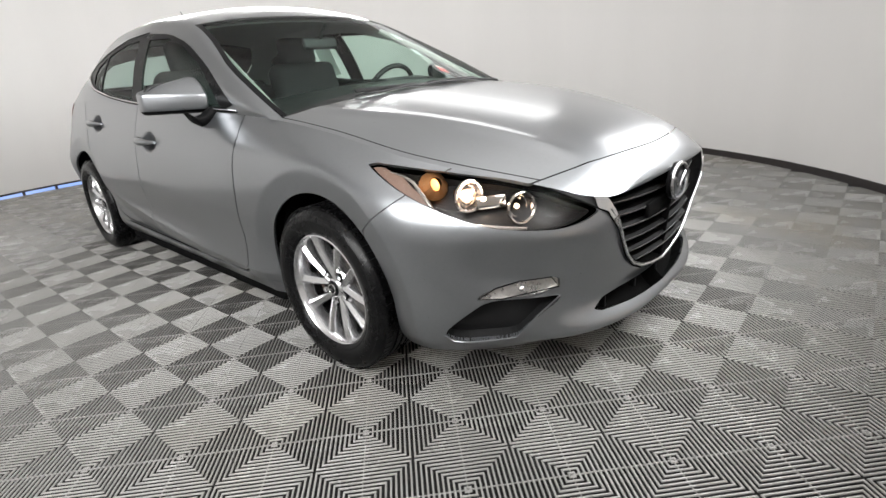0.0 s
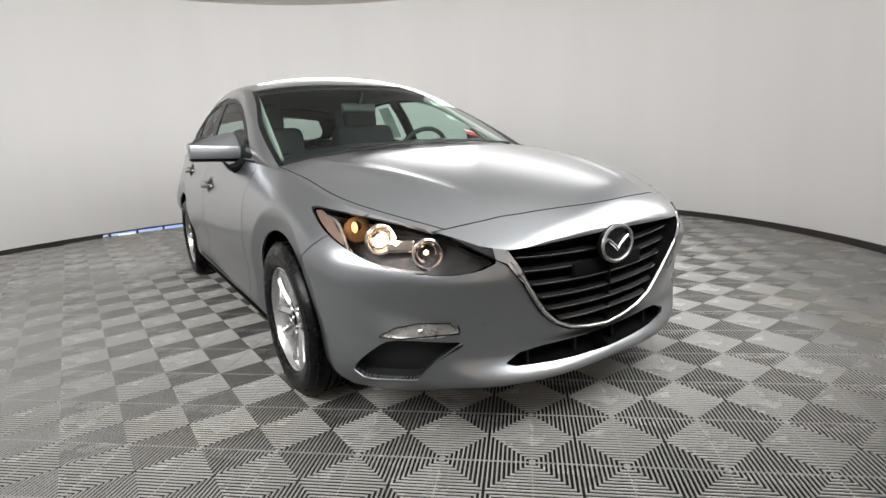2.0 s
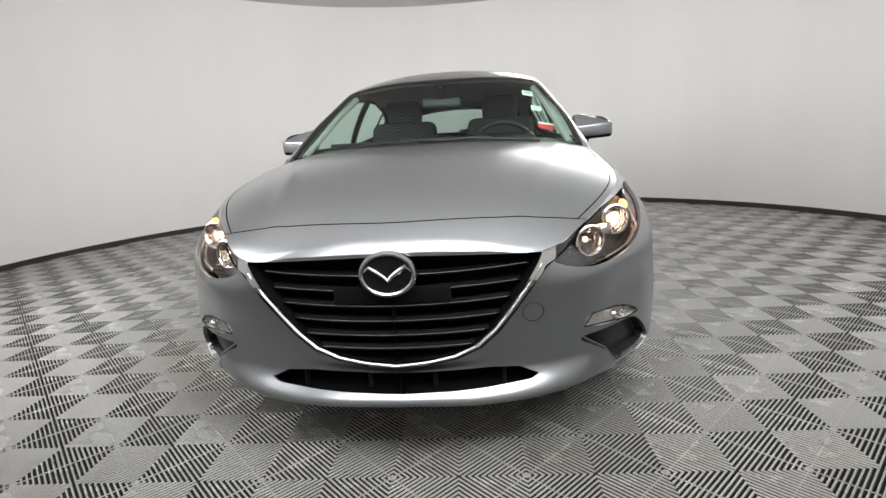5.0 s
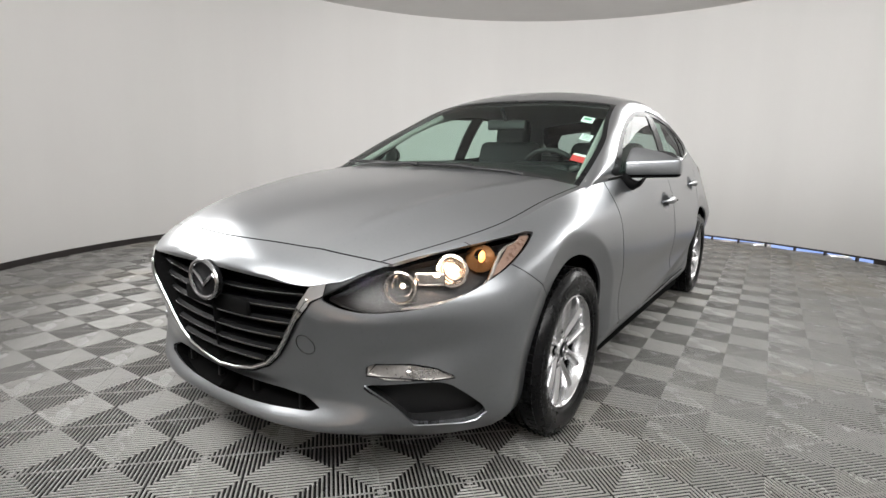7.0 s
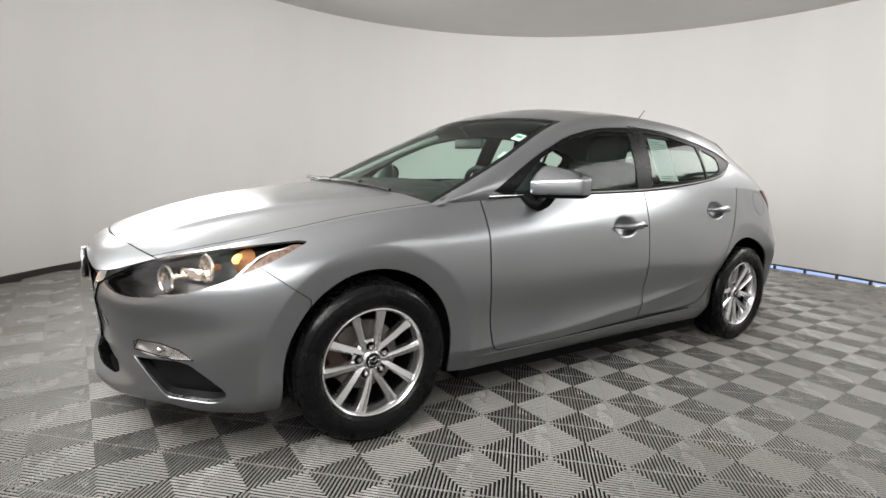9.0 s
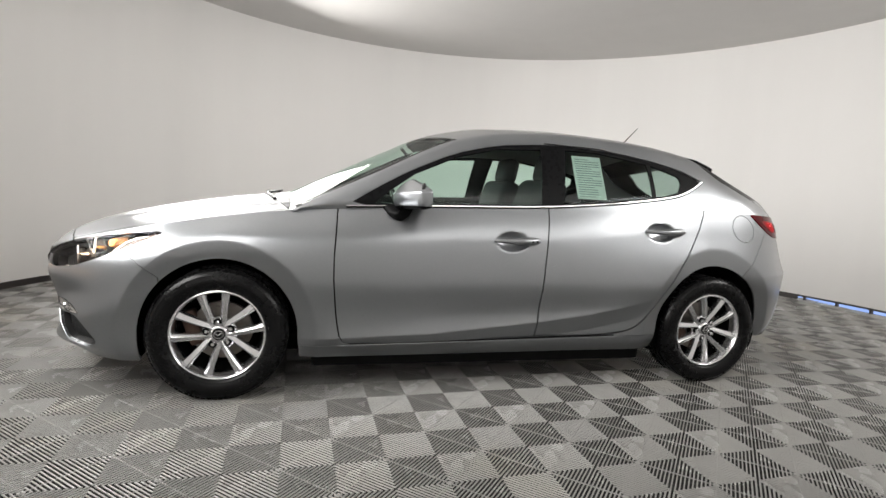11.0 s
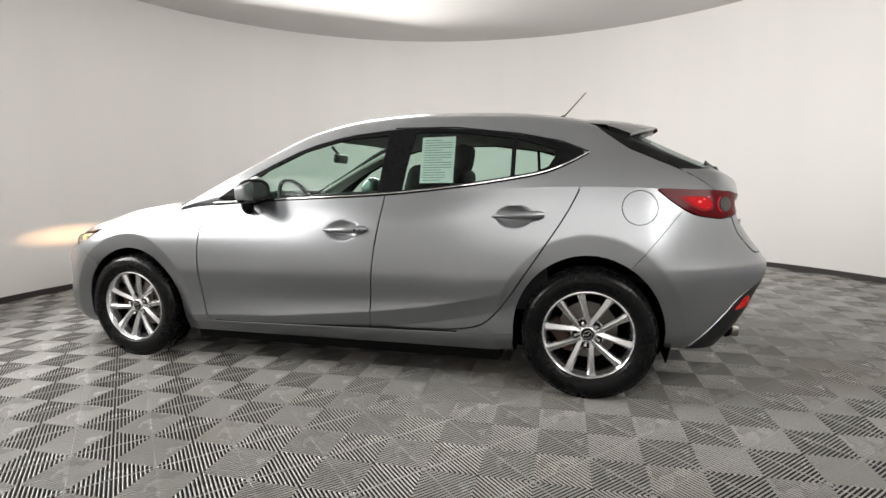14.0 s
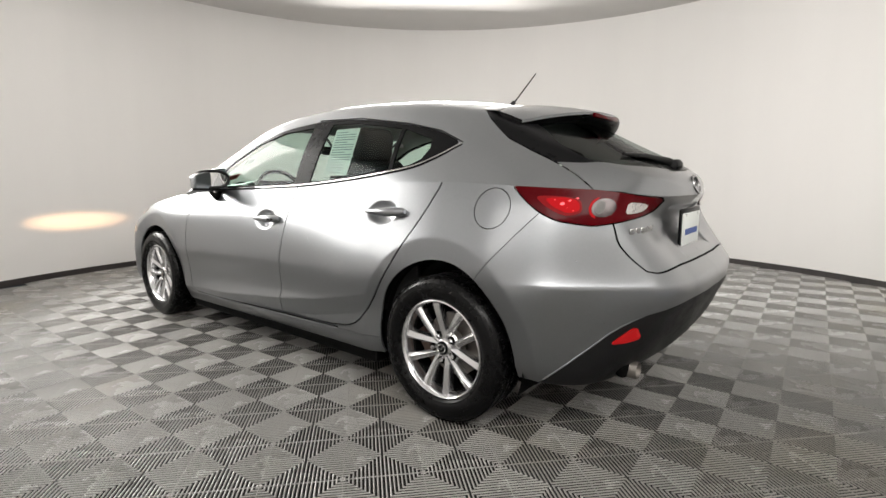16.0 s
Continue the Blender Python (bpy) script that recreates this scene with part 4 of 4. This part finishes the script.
part("exhaust_cutout", shade_ball, DARK, car)
plate = part("plate_frame", box(.012, .32, .18, pose(-2.097, 0, .812, 0, 0, 0), .006), GLOSS_BLACK, car, "black frame round a white dealer plate")
part("dealer_plate", box(.006, .285, .140, pose(-2.1045, 0, .812), .002), PAPER, plate)
part("printed_line", box(.002, .21, .026, pose(-2.108, 0, .800)), mat("blue_print", (.05, .10, .32), .6), plate, smooth=False)
for y in (.1, -.1):
    part("screw", tube([(-2.103, y, .873), (-2.110, y, .873)], .006, 10), CHROME, plate)
for k in range(6):
    y = .570 - .036 * k
    i = np.argmin((SKIN[:, 1] - y) ** 2 + (SKIN[:, 2] - .838) ** 2 + np.where(SKIN[:, 0] > -1.8, 9, 0))
    part("nameplate_bar", box(.006, .026, .024, pose(SKIN[i, 0] - .003, y, .838, 0, -8, -22 + 3 * k), .002, 1), ALLOY, car)
# spoiler
bm = bmesh.new()
rows, under = [], []
N = 28
for i in range(N + 1):
    y = .52 * (2 * i / N - 1)
    q = abs(y) / .52
    x0, x1 = -1.33 + .02 * q * q, -1.705 + .17 * q ** 2.2
    z0 = float(table(ROOF_MID, -1.33)) - .052 * q ** 2.4 + .004
    z1 = 1.336 - .060 * q ** 2.2
    prof = []
    for t in np.linspace(0, 1, 9):
        prof.append((x0 + (x1 - x0) * t, z0 + (z1 - z0) * t + .012 * math.sin(math.pi * t)))
    prof += [(x1 + .003, z1 - .012)]
    under.append([(x1 + .003, y, z1 - .012), (x1 + .02, y, z1 - .030), (x1 + .10, y, z1 - .045 - .01 * q), (x0 - .16, y, z0 - .075), (x0 - .10, y, z0 - .012)])
    rows.append([bm.verts.new((x, y, z)) for x, z in prof])
for a, b in zip(rows, rows[1:]):
    for i in range(len(a) - 1):
        bm.faces.new((a[i], a[i + 1], b[i + 1], b[i]))
skirt = bmesh.new()
low = [[skirt.verts.new(p) for p in r] for r in under]
for a, b in zip(low, low[1:]):
    for i in range(4):
        skirt.faces.new((a[i], a[i + 1], b[i + 1], b[i]))
for r, o in ((rows[0], under[0]), (rows[-1], under[-1])):
    skirt.faces.new([skirt.verts.new(v.co) for v in r] + [skirt.verts.new(p) for p in o[1:]])
spoiler = part("roof_spoiler", bm, PAINT, car, "silver roof spoiler with a red brake light")
part("spoiler_underside", skirt, GLOSS_BLACK, spoiler)
part("brake_light", box(.014, .30, .022, pose(-1.697, 0, 1.318, 0, 20, 0), .005), RED_LENS, spoiler)
# rear wiper, antenna, front wipers
part("rear_wiper", join(tube([(-2.02, 0, 1.088), (-2.0, .05, 1.105), (-1.95, .2, 1.125), (-1.915, .36, 1.13)], [.022, .018, .012, .006], 10),
     box(.06, .09, .045, pose(-2.02, 0, 1.088, 0, 25, 0), .018)), BLACK, car, "black rear wiper")
part("antenna", join(tube([(-1.183, 0, 1.432), (-1.31, 0, 1.568)], [.0042, .003], 8), tube([(-1.17, 0, 1.413), (-1.183, 0, 1.440)], [.022, .008], 12)), BLACK, car, "short black roof antenna")
for y0, y1 in ((.52, -.08), (.02, -.46)):
    pts = [(1.215 - .30 * y * y, y, float(hood_z(np.array([1.19]), np.array([y]))[0]) + .011 + .003 * math.sin(8 * k)) for k, y in enumerate(np.linspace(y0, y1, 10))]
    part("wiper", join(tube(pts, [.009] + [.005] * 8 + [.003], 8), box(.02, .34, .012, pose(1.17, (y0 + 2 * y1) / 3, .982, 0, 25, 0), .006)), BLACK, car)

# ---- door mirrors ----
def mirror_shell(grow=0.0):
    """A mirror cap: flat underneath and behind, a crease along its front, the top falling away to the outer end."""
    rings = []
    for f, k in [(-.05, .55), (-.035, .85), (-.015, .95)] + [(f, 1.0) for f in np.linspace(0, .94, 20)] + [(.97, .97), (.99, .92), (1.005, .84), (1.015, .62)]:
        q = max(f, 0.0)
        rear, deep = .434 - .048 * f, .112 * (1 - .42 * q ** 1.7) + grow
        low, crease = .955 + .012 * f, 1.017 + .016 * f
        top = max(1.091 - .052 * abs(q - .10) ** 1.15, crease + .010)
        loop = [(0, low), (0, top - .008), (.12, top), (.34, top), (.66, crease + .62 * (top - crease)), (.96, crease + .004), (1.0, crease - .003), (1.0, .5 * (low + crease)), (.95, low + .004), (.82, low - .010), (.5, low - .016), (.12, low - .008)]
        loop = outline([(rear + deep * x, z) for x, z in loop], 2)
        mid = np.mean(loop, 0)
        rings.append([(mid[0] + (x - mid[0]) * k, .782 + .222 * f, mid[1] + (z - mid[1]) * (k + grow * 8)) for x, z in loop])
    bm = bmesh.new()
    rings = [[bm.verts.new(p) for p in r] for r in rings]
    n = len(rings[0])
    for p, q in zip(rings, rings[1:]):
        for k in range(n):
            bm.faces.new((p[k], p[(k + 1) % n], q[(k + 1) % n], q[k]))
    bm.faces.new(rings[0][::-1])
    bm.faces.new(rings[-1])
    bmesh.ops.recalc_face_normals(bm, faces=bm.faces[:])
    return bm


for m in (False, True):
    bm = mirror_shell()
    body = part("mirror_housing", mirrored(bm, m), PAINT, car, "silver door mirror on a black foot")
    under = mirror_shell(.0025)
    bmesh.ops.bisect_plane(under, geom=under.verts[:] + under.edges[:] + under.faces[:], plane_co=(0, .88, .960), plane_no=(0, -.05, 1), clear_outer=True)
    part("mirror_underside", mirrored(under, m), GRILLE_BLACK, body)
    foot = bmesh.new()
    rings = []
    for x, y, z, rx, rz in ((.548, .772, .940, .046, .022), (.530, .800, .912, .038, .024), (.511, .826, .905, .031, .024), (.494, .850, .925, .028, .026), (.482, .868, .960, .032, .016)):
        rings.append([foot.verts.new((x + rx * math.cos(w), y + .012 * math.sin(w), z + rz * math.sin(w))) for w in [2 * math.pi * k / 16 for k in range(16)]])
    for p, q in zip(rings, rings[1:]):
        for k in range(16):
            foot.faces.new((p[k], p[(k + 1) % 16], q[(k + 1) % 16], q[k]))
    foot.faces.new(rings[0][::-1])
    foot.faces.new(rings[-1])
    part("mirror_foot", mirrored(foot, m), GRILLE_BLACK, body)
    gl = bmesh.new()
    bmesh.ops.create_circle(gl, cap_ends=True, radius=1, segments=36, matrix=pose(.4085, .888, 1.017, 0, 90, -12.2) @ Matrix.Diagonal((.044, .092, 1, 1)))
    rim = tube([(.098 * math.copysign(abs(math.cos(a)) ** .8, math.cos(a)), .050 * math.copysign(abs(math.sin(a)) ** .8, math.sin(a)), 0) for a in [2 * math.pi * k / 40 for k in range(40)]], .010, 8, True)
    bmesh.ops.transform(rim, matrix=pose(.4115, .888, 1.017, 0, 90, -12.2) @ Matrix.Rotation(math.pi / 2, 4, "Z"), verts=rim.verts[:])
    part("mirror_rim", mirrored(rim, m), BLACK, body)
    part("mirror_glass", mirrored(gl, m), MIRROR, body)

# ---- wheels ----
def build_wheel():
    w = new("wheel")
    w.parent = car
    R = .3145
    prof = [(.212, .075), (.219, .092), (.226, .0975), (.230, .0975), (.233, .0995), (.245, .1045), (.262, .1060), (.278, .1040), (.284, .1010), (.287, .1015), (.298, .0945), (.306, .083), (R - .004, .074), (R - .005, .055)]
    for g in (.030, 0, -.030):
        prof += [(R, g + .005), (R - .007, g + .004), (R - .007, g - .004), (R, g - .005)]
    prof += [(R - .005, -.055), (R - .004, -.074), (.306, -.082), (.298, -.094), (.265, -.104), (.222, -.094), (.212, -.075)]
    part("tyre", lathe(prof, 96), RUBBER, w)
    bm = bmesh.new()
    for k in range(76):
        a = 2 * math.pi * k / 76
        for y in (.066, -.066):
            bm = join(bm, box(.006, .026, .0215, pose(.3120 * math.cos(a), y, .3120 * math.sin(a), 0, -math.degrees(a), 0)))
    tagged(part("tread_block", bm, RUBBER, w), kind="stuff")
    bm = bmesh.new()
    for a0, n in ((1.2, 9), (4.2, 7)):
        for k in range(n):
            a = a0 + k * .075
            bm = join(bm, box(.014, .003, .012, pose(.262 * math.cos(a), .1045, .262 * math.sin(a), 0, -math.degrees(a), 0), .001, 1))
    tagged(part("sidewall_mark", bm, RUBBER, w), kind="stuff")
    part("rim", lathe([(.213, .078), (.214, .088), (.209, .090), (.203, .084), (.199, .06), (.190, .02), (.186, -.06), (.200, -.08), (.21, -.085)], 80), ALLOY, w)
    hub = lathe([(.002, .060), (.030, .061), (.036, .058), (.040, .052), (.070, .050), (.080, .040), (.078, .0)], 40)
    part("hub", hub, ALLOY, w)
    part("centre_cap", lathe([(.002, .068), (.026, .067), (.030, .062), (.030, .05)], 28), GLOSS_BLACK, w)
    part("cap_ring", tube([(.021 * math.cos(a), .069, .018 * math.sin(a)) for a in [2 * math.pi * k / 24 for k in range(24)]], .0022, 6, True), CHROME, w)
    part("cap_wing", tube([(-.016, .0695, .006), (-.006, .0695, .002), (0, .0695, -.005), (.006, .0695, .002), (.016, .0695, .006)], .0022, 6), CHROME, w)
    for k in range(5):
        base = 2 * math.pi * k / 5 + math.pi / 2
        axis, across = Vector((math.cos(base), 0, math.sin(base))), Vector((-math.sin(base), 0, math.cos(base)))
        for s in (-1, 1):   # a pair of spokes flanks each lug nut
            bm = bmesh.new()
            rows = []
            for t in np.linspace(0, 1, 10):
                r = .030 + t * .171
                half = .0150 + .0060 * t ** 1.4 + .0035 * max(t - .80, 0) / .20
                y = .053 + .012 * math.sin(math.pi * t * .75) + .012 * t ** 2
                p = axis * r + across * s * (.0205 + .0365 * t)
                rows.append([bm.verts.new(p + across * s * u * half + Vector((0, y + v, 0))) for u, v in ((-1, -.042), (-1, -.015), (-.88, -.0085), (-.30, 0), (.85, -.0080), (1, -.016), (1, -.042))])
            for a_, b_ in zip(rows, rows[1:]):
                for i in range(7):
                    bm.faces.new((a_[i], a_[(i + 1) % 7], b_[(i + 1) % 7], b_[i]))
            bm.faces.new(rows[0])
            bm.faces.new(rows[-1][::-1])
            part("spoke", bm, ALLOY, w)
        c, d = .0575 * math.cos(base), .0575 * math.sin(base)
        part("lug_nut", tube([(c, .03, d), (c, .060, d), (c, .0665, d)], [.0105, .0105, .0065], 6), CHROME, w)
        # recess round the nut, its shade put into the colour
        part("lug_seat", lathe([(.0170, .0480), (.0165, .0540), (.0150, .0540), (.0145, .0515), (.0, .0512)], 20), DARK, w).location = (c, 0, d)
    part("brake_disc", lathe([(.002, .0), (.07, .0), (.072, -.02), (.14, -.02), (.14, -.045), (.07, -.045)], 48), STEEL, w)
    part("caliper", box(.07, .07, .17, pose(.125, -.025, .03, 0, 12, 0), .015), RUST, w)
    # near-black, so the shade deep inside the wheel is in its colour
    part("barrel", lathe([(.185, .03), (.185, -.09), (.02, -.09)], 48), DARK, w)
    return w


first = build_wheel()
first.matrix_basis = pose(AXLE, .772, .3135, 0, 7, 0)
copy_thing(first, pose(-AXLE, .768, .3135, 0, 26, 0))
copy_thing(first, pose(AXLE, -.772, .3135, 0, 35, 180))
copy_thing(first, pose(-AXLE, -.768, .3135, 0, 5, 180))

# ---- cabin ----
for s in (1, -1):
    seat = new("front_seat")
    seat.parent = car
    part("seat_back", box(.15, .50, .66, pose(-.36, s * .37, .82, 0, -16, 0), .06, 4), SEAT, seat)
    part("seat_cushion", box(.52, .50, .16, pose(-.05, s * .37, .50, 0, -6, 0), .06, 4), SEAT, seat)
    part("headrest", box(.10, .27, .19, pose(-.47, s * .37, 1.215, 0, -10, 0), .045, 4), SEAT, seat)
    for d in (.06, -.06):
        part("headrest_post", tube([(-.45, s * .37 + d, 1.10), (-.465, s * .37 + d, 1.16)], .007, 8), CHROME, seat)
    part("rear_headrest", box(.09, .24, .12, pose(-1.20, s * .38, .995, 0, -14, 0), .035, 3), SEAT, car)
    part("pillar_trim", tube([(.93, s * .690, .935), (.46, s * .618, 1.165), (.20, s * .575, 1.275)], [.016, .018, .022], 8), TRIM, car)
    part("door_card", box(1.9, .03, .62, pose(-.20, s * .752, .685, 0, 1.8, 0), .01), SEAT, car)
part("rear_bench", box(.16, 1.28, .60, pose(-1.13, 0, .72, 0, -18, 0), .06, 4), SEAT, car)
part("rear_cushion", box(.5, 1.28, .18, pose(-.85, 0, .50), .06, 4), SEAT, car)
part("parcel_shelf", box(.55, 1.15, .03, pose(-1.55, 0, .965), .01), SEAT, car)
dash = box(.62, 1.40, .22, pose(.80, 0, .84, 0, 4, 0), .08, 4)
part("dashboard", dash, SEAT, car, "dark grained dashboard behind the windscreen")
part("instrument_hood", box(.18, .36, .07, pose(.60, .365, .965, 0, 6, 0), .03, 3), BLACK, car)
sw = pose(.455, .365, .905, 0, -64, 0)
wheel_ring = tube([(.182 * math.cos(a), .182 * math.sin(a), 0) for a in [2 * math.pi * k / 48 for k in range(48)]], .0145, 10, True)
hubb = box(.16, .13, .05, None, .025, 3)
sp = box(.03, .34, .02, None, .008)
wheel_bm = join(wheel_ring, hubb, sp)
bmesh.ops.transform(wheel_bm, matrix=sw, verts=wheel_bm.verts[:])
part("steering_wheel", wheel_bm, BLACK, car)
im = part("inner_mirror", box(.03, .24, .062, pose(.335, 0, 1.215, 0, -8, 8), .014, 3), BLACK, car)
part("mirror_stem", tube([(.345, 0, 1.24), (.40, 0, 1.30)], .01, 8), BLACK, im)
part("console", box(.9, .22, .25, pose(.15, 0, .55), .04), SEAT, car)
part("cargo_floor", box(.9, 1.2, .04, pose(-1.55, 0, .55), .01), SEAT, car)


# stickers inside the windscreen and the sheet in the rear window
def sticker(x, y, z, w, h, material, label):
    """A paper label just behind the windscreen glass."""
    return part("sticker", box(h, w, .002, pose(x, y, z, -14, 32, 0)), material, car, label, smooth=False)


st = sticker(.404, .520, 1.231, .062, .056, PAPER, "small white and green windscreen sticker")
part("printed_line", box(.018, .04, .001, pose(.400, .519, 1.2355, -14, 32, 0)), mat("green_print", (.08, .3, .16), .7), st, smooth=False)
st = sticker(.520, .560, 1.135, .058, .056, PAPER, "small white windscreen sticker with printed text")
for k in range(4):
    part("printed_line", box(.004, .040, .001, pose(.502 + .011 * k, .560, 1.1480 - .0069 * k, -14, 32, 0)), INK, st, smooth=False)
st = sticker(.681, .600, 1.026, .092, .062, RED_PAPER, "red and white windscreen sticker")
part("white_band", box(.016, .088, .001, pose(.660, .600, 1.0405, -14, 32, 0)), PAPER, st, smooth=False)
left = on_side([(-.478, 1.288), (-.66, 1.288), (-.488, 1.045), (-.668, 1.045)], GH, -.010)
bm = bmesh.new()
vs = [bm.verts.new(p) for p in (left[0], left[1], left[3], left[2])]
bm.faces.new(vs)
bmesh.ops.solidify(bm, geom=bm.faces[:], thickness=.001)
sheet = part("window_sheet", bm, PAPER, car, "printed white information sheet in the rear side window", smooth=False)
a, b, c = left[0], left[1] - left[0], left[2] - left[0]
out = b.cross(c).normalized()
if out.y < 0:
    out = -out
for k in range(17):
    t, wd = .07 + .054 * k, (.5 if k == 0 else (.84 if k % 4 else .55))
    q = [a + b * u + c * (t + d) + out * .0022 for u, d in ((.08, 0), (.08 + wd, 0), (.08 + wd, .018), (.08, .018))]
    bm = bmesh.new()
    bm.faces.new([bm.verts.new(p) for p in q])
    part("printed_line", bm, INK, sheet, smooth=False)

# ---- floor of ribbed plastic tiles ----
A_TILE, TURN_TILE = 0.39698, 2.5
ORIGIN_U, ORIGIN_V = 0.3958, 0.0611


def tile_mesh():
    """One tile: four quadrants of slanting ribs that make nested diamonds."""
    V, F = [], []
    h, n = A_TILE / 2, 20
    step = h * 2 / n
    w = step * 0.225

    def rib(near, far, hi, lo):
        """A bar with a rounded top between two edge lines (start, end)."""
        k = len(V)
        for f, z in ((0.0, hi - 0.0042), (0.0, hi - 0.0032), (0.04, hi - 0.0018), (0.16, hi - 0.0007), (0.38, hi), (0.62, hi), (0.84, hi - 0.0007), (0.96, hi - 0.0018), (1.0, hi - 0.0032), (1.0, hi - 0.0042)):
            for e in (0, 1):
                V.append((near[e][0] * (1 - f) + far[e][0] * f, near[e][1] * (1 - f) + far[e][1] * f, z))
        for i in range(9):
            q = (k + 2 * i, k + 2 * i + 1, k + 2 * i + 3, k + 2 * i + 2)
            F.append(q if lo else q[::-1])

    for sx, sy in ((1, 1), (-1, 1), (-1, -1), (1, -1)):
        for i in range(n):
            c = (i + 0.5) * step
            pts = []
            for d in (c - w, c + w):
                lo, hi = max(0.0, d - h), min(h, d)
                pts.append(((lo, d - lo), (hi, d - hi)))
            near, far = [[(sx * p, sy * q) for p, q in line] for line in pts]
            rib(near, far, 0.0, sx * sy < 0)
        g = 0.002
        near, far = [[(sx * p, sy * q) for p, q in line] for line in (((0.0, g), (h - g, h)), ((g, 0.0), (h, h - g)))]
        rib(near, far, -0.001, sx * sy < 0)
    return V, F


# disc under the tiles, its colour carrying the shade of the open gaps
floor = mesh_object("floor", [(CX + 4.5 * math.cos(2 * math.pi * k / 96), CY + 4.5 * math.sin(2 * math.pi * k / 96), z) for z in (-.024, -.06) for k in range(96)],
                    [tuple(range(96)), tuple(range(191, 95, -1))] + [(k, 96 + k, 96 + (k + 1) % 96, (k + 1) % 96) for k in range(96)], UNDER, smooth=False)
tagged(floor, "studio floor of ribbed grey plastic tiles in a checker pattern", "floor", kind="structure")
TV, TF = tile_mesh()
tile_data = bpy.data.meshes.new("floor_tile")
tile_data.from_pydata(TV, [], TF)
tile_data.materials.append(TILE)
tile_data.shade_smooth()
tile_data.set_sharp_from_angle(angle=radians(60))
tile_data.update()
spots = []
a = radians(TURN_TILE)
for i in range(-16, 17):
    for j in range(-16, 17):
        p, q = (ORIGIN_U + ORIGIN_V) / 2 + i, (ORIGIN_U - ORIGIN_V) / 2 + j
        x, y = A_TILE * (p * math.cos(a) - q * math.sin(a)), A_TILE * (p * math.sin(a) + q * math.cos(a))
        if math.hypot(x - CX, y - CY) < CR + .1:
            spots.append((abs(math.hypot(x / 1.25, y) - 1.7), x, y))
spots.sort()
for _, x, y in spots[:300]:
    t = new("floor_tile", tile_data)
    t.parent = floor
    t.matrix_basis = pose(x, y, 0, 0, 0, TURN_TILE)
RV, RF = [], []
for _, x, y in spots[300:]:
    k = len(RV)
    RV += [(x + u * math.cos(a) - v * math.sin(a), y + u * math.sin(a) + v * math.cos(a), z) for u, v, z in TV]
    RF += [tuple(k + i for i in f) for f in TF]
rest_ob = mesh_object("floor_tiles", RV, RF, TILE, floor)
tagged(rest_ob, kind="stuff")
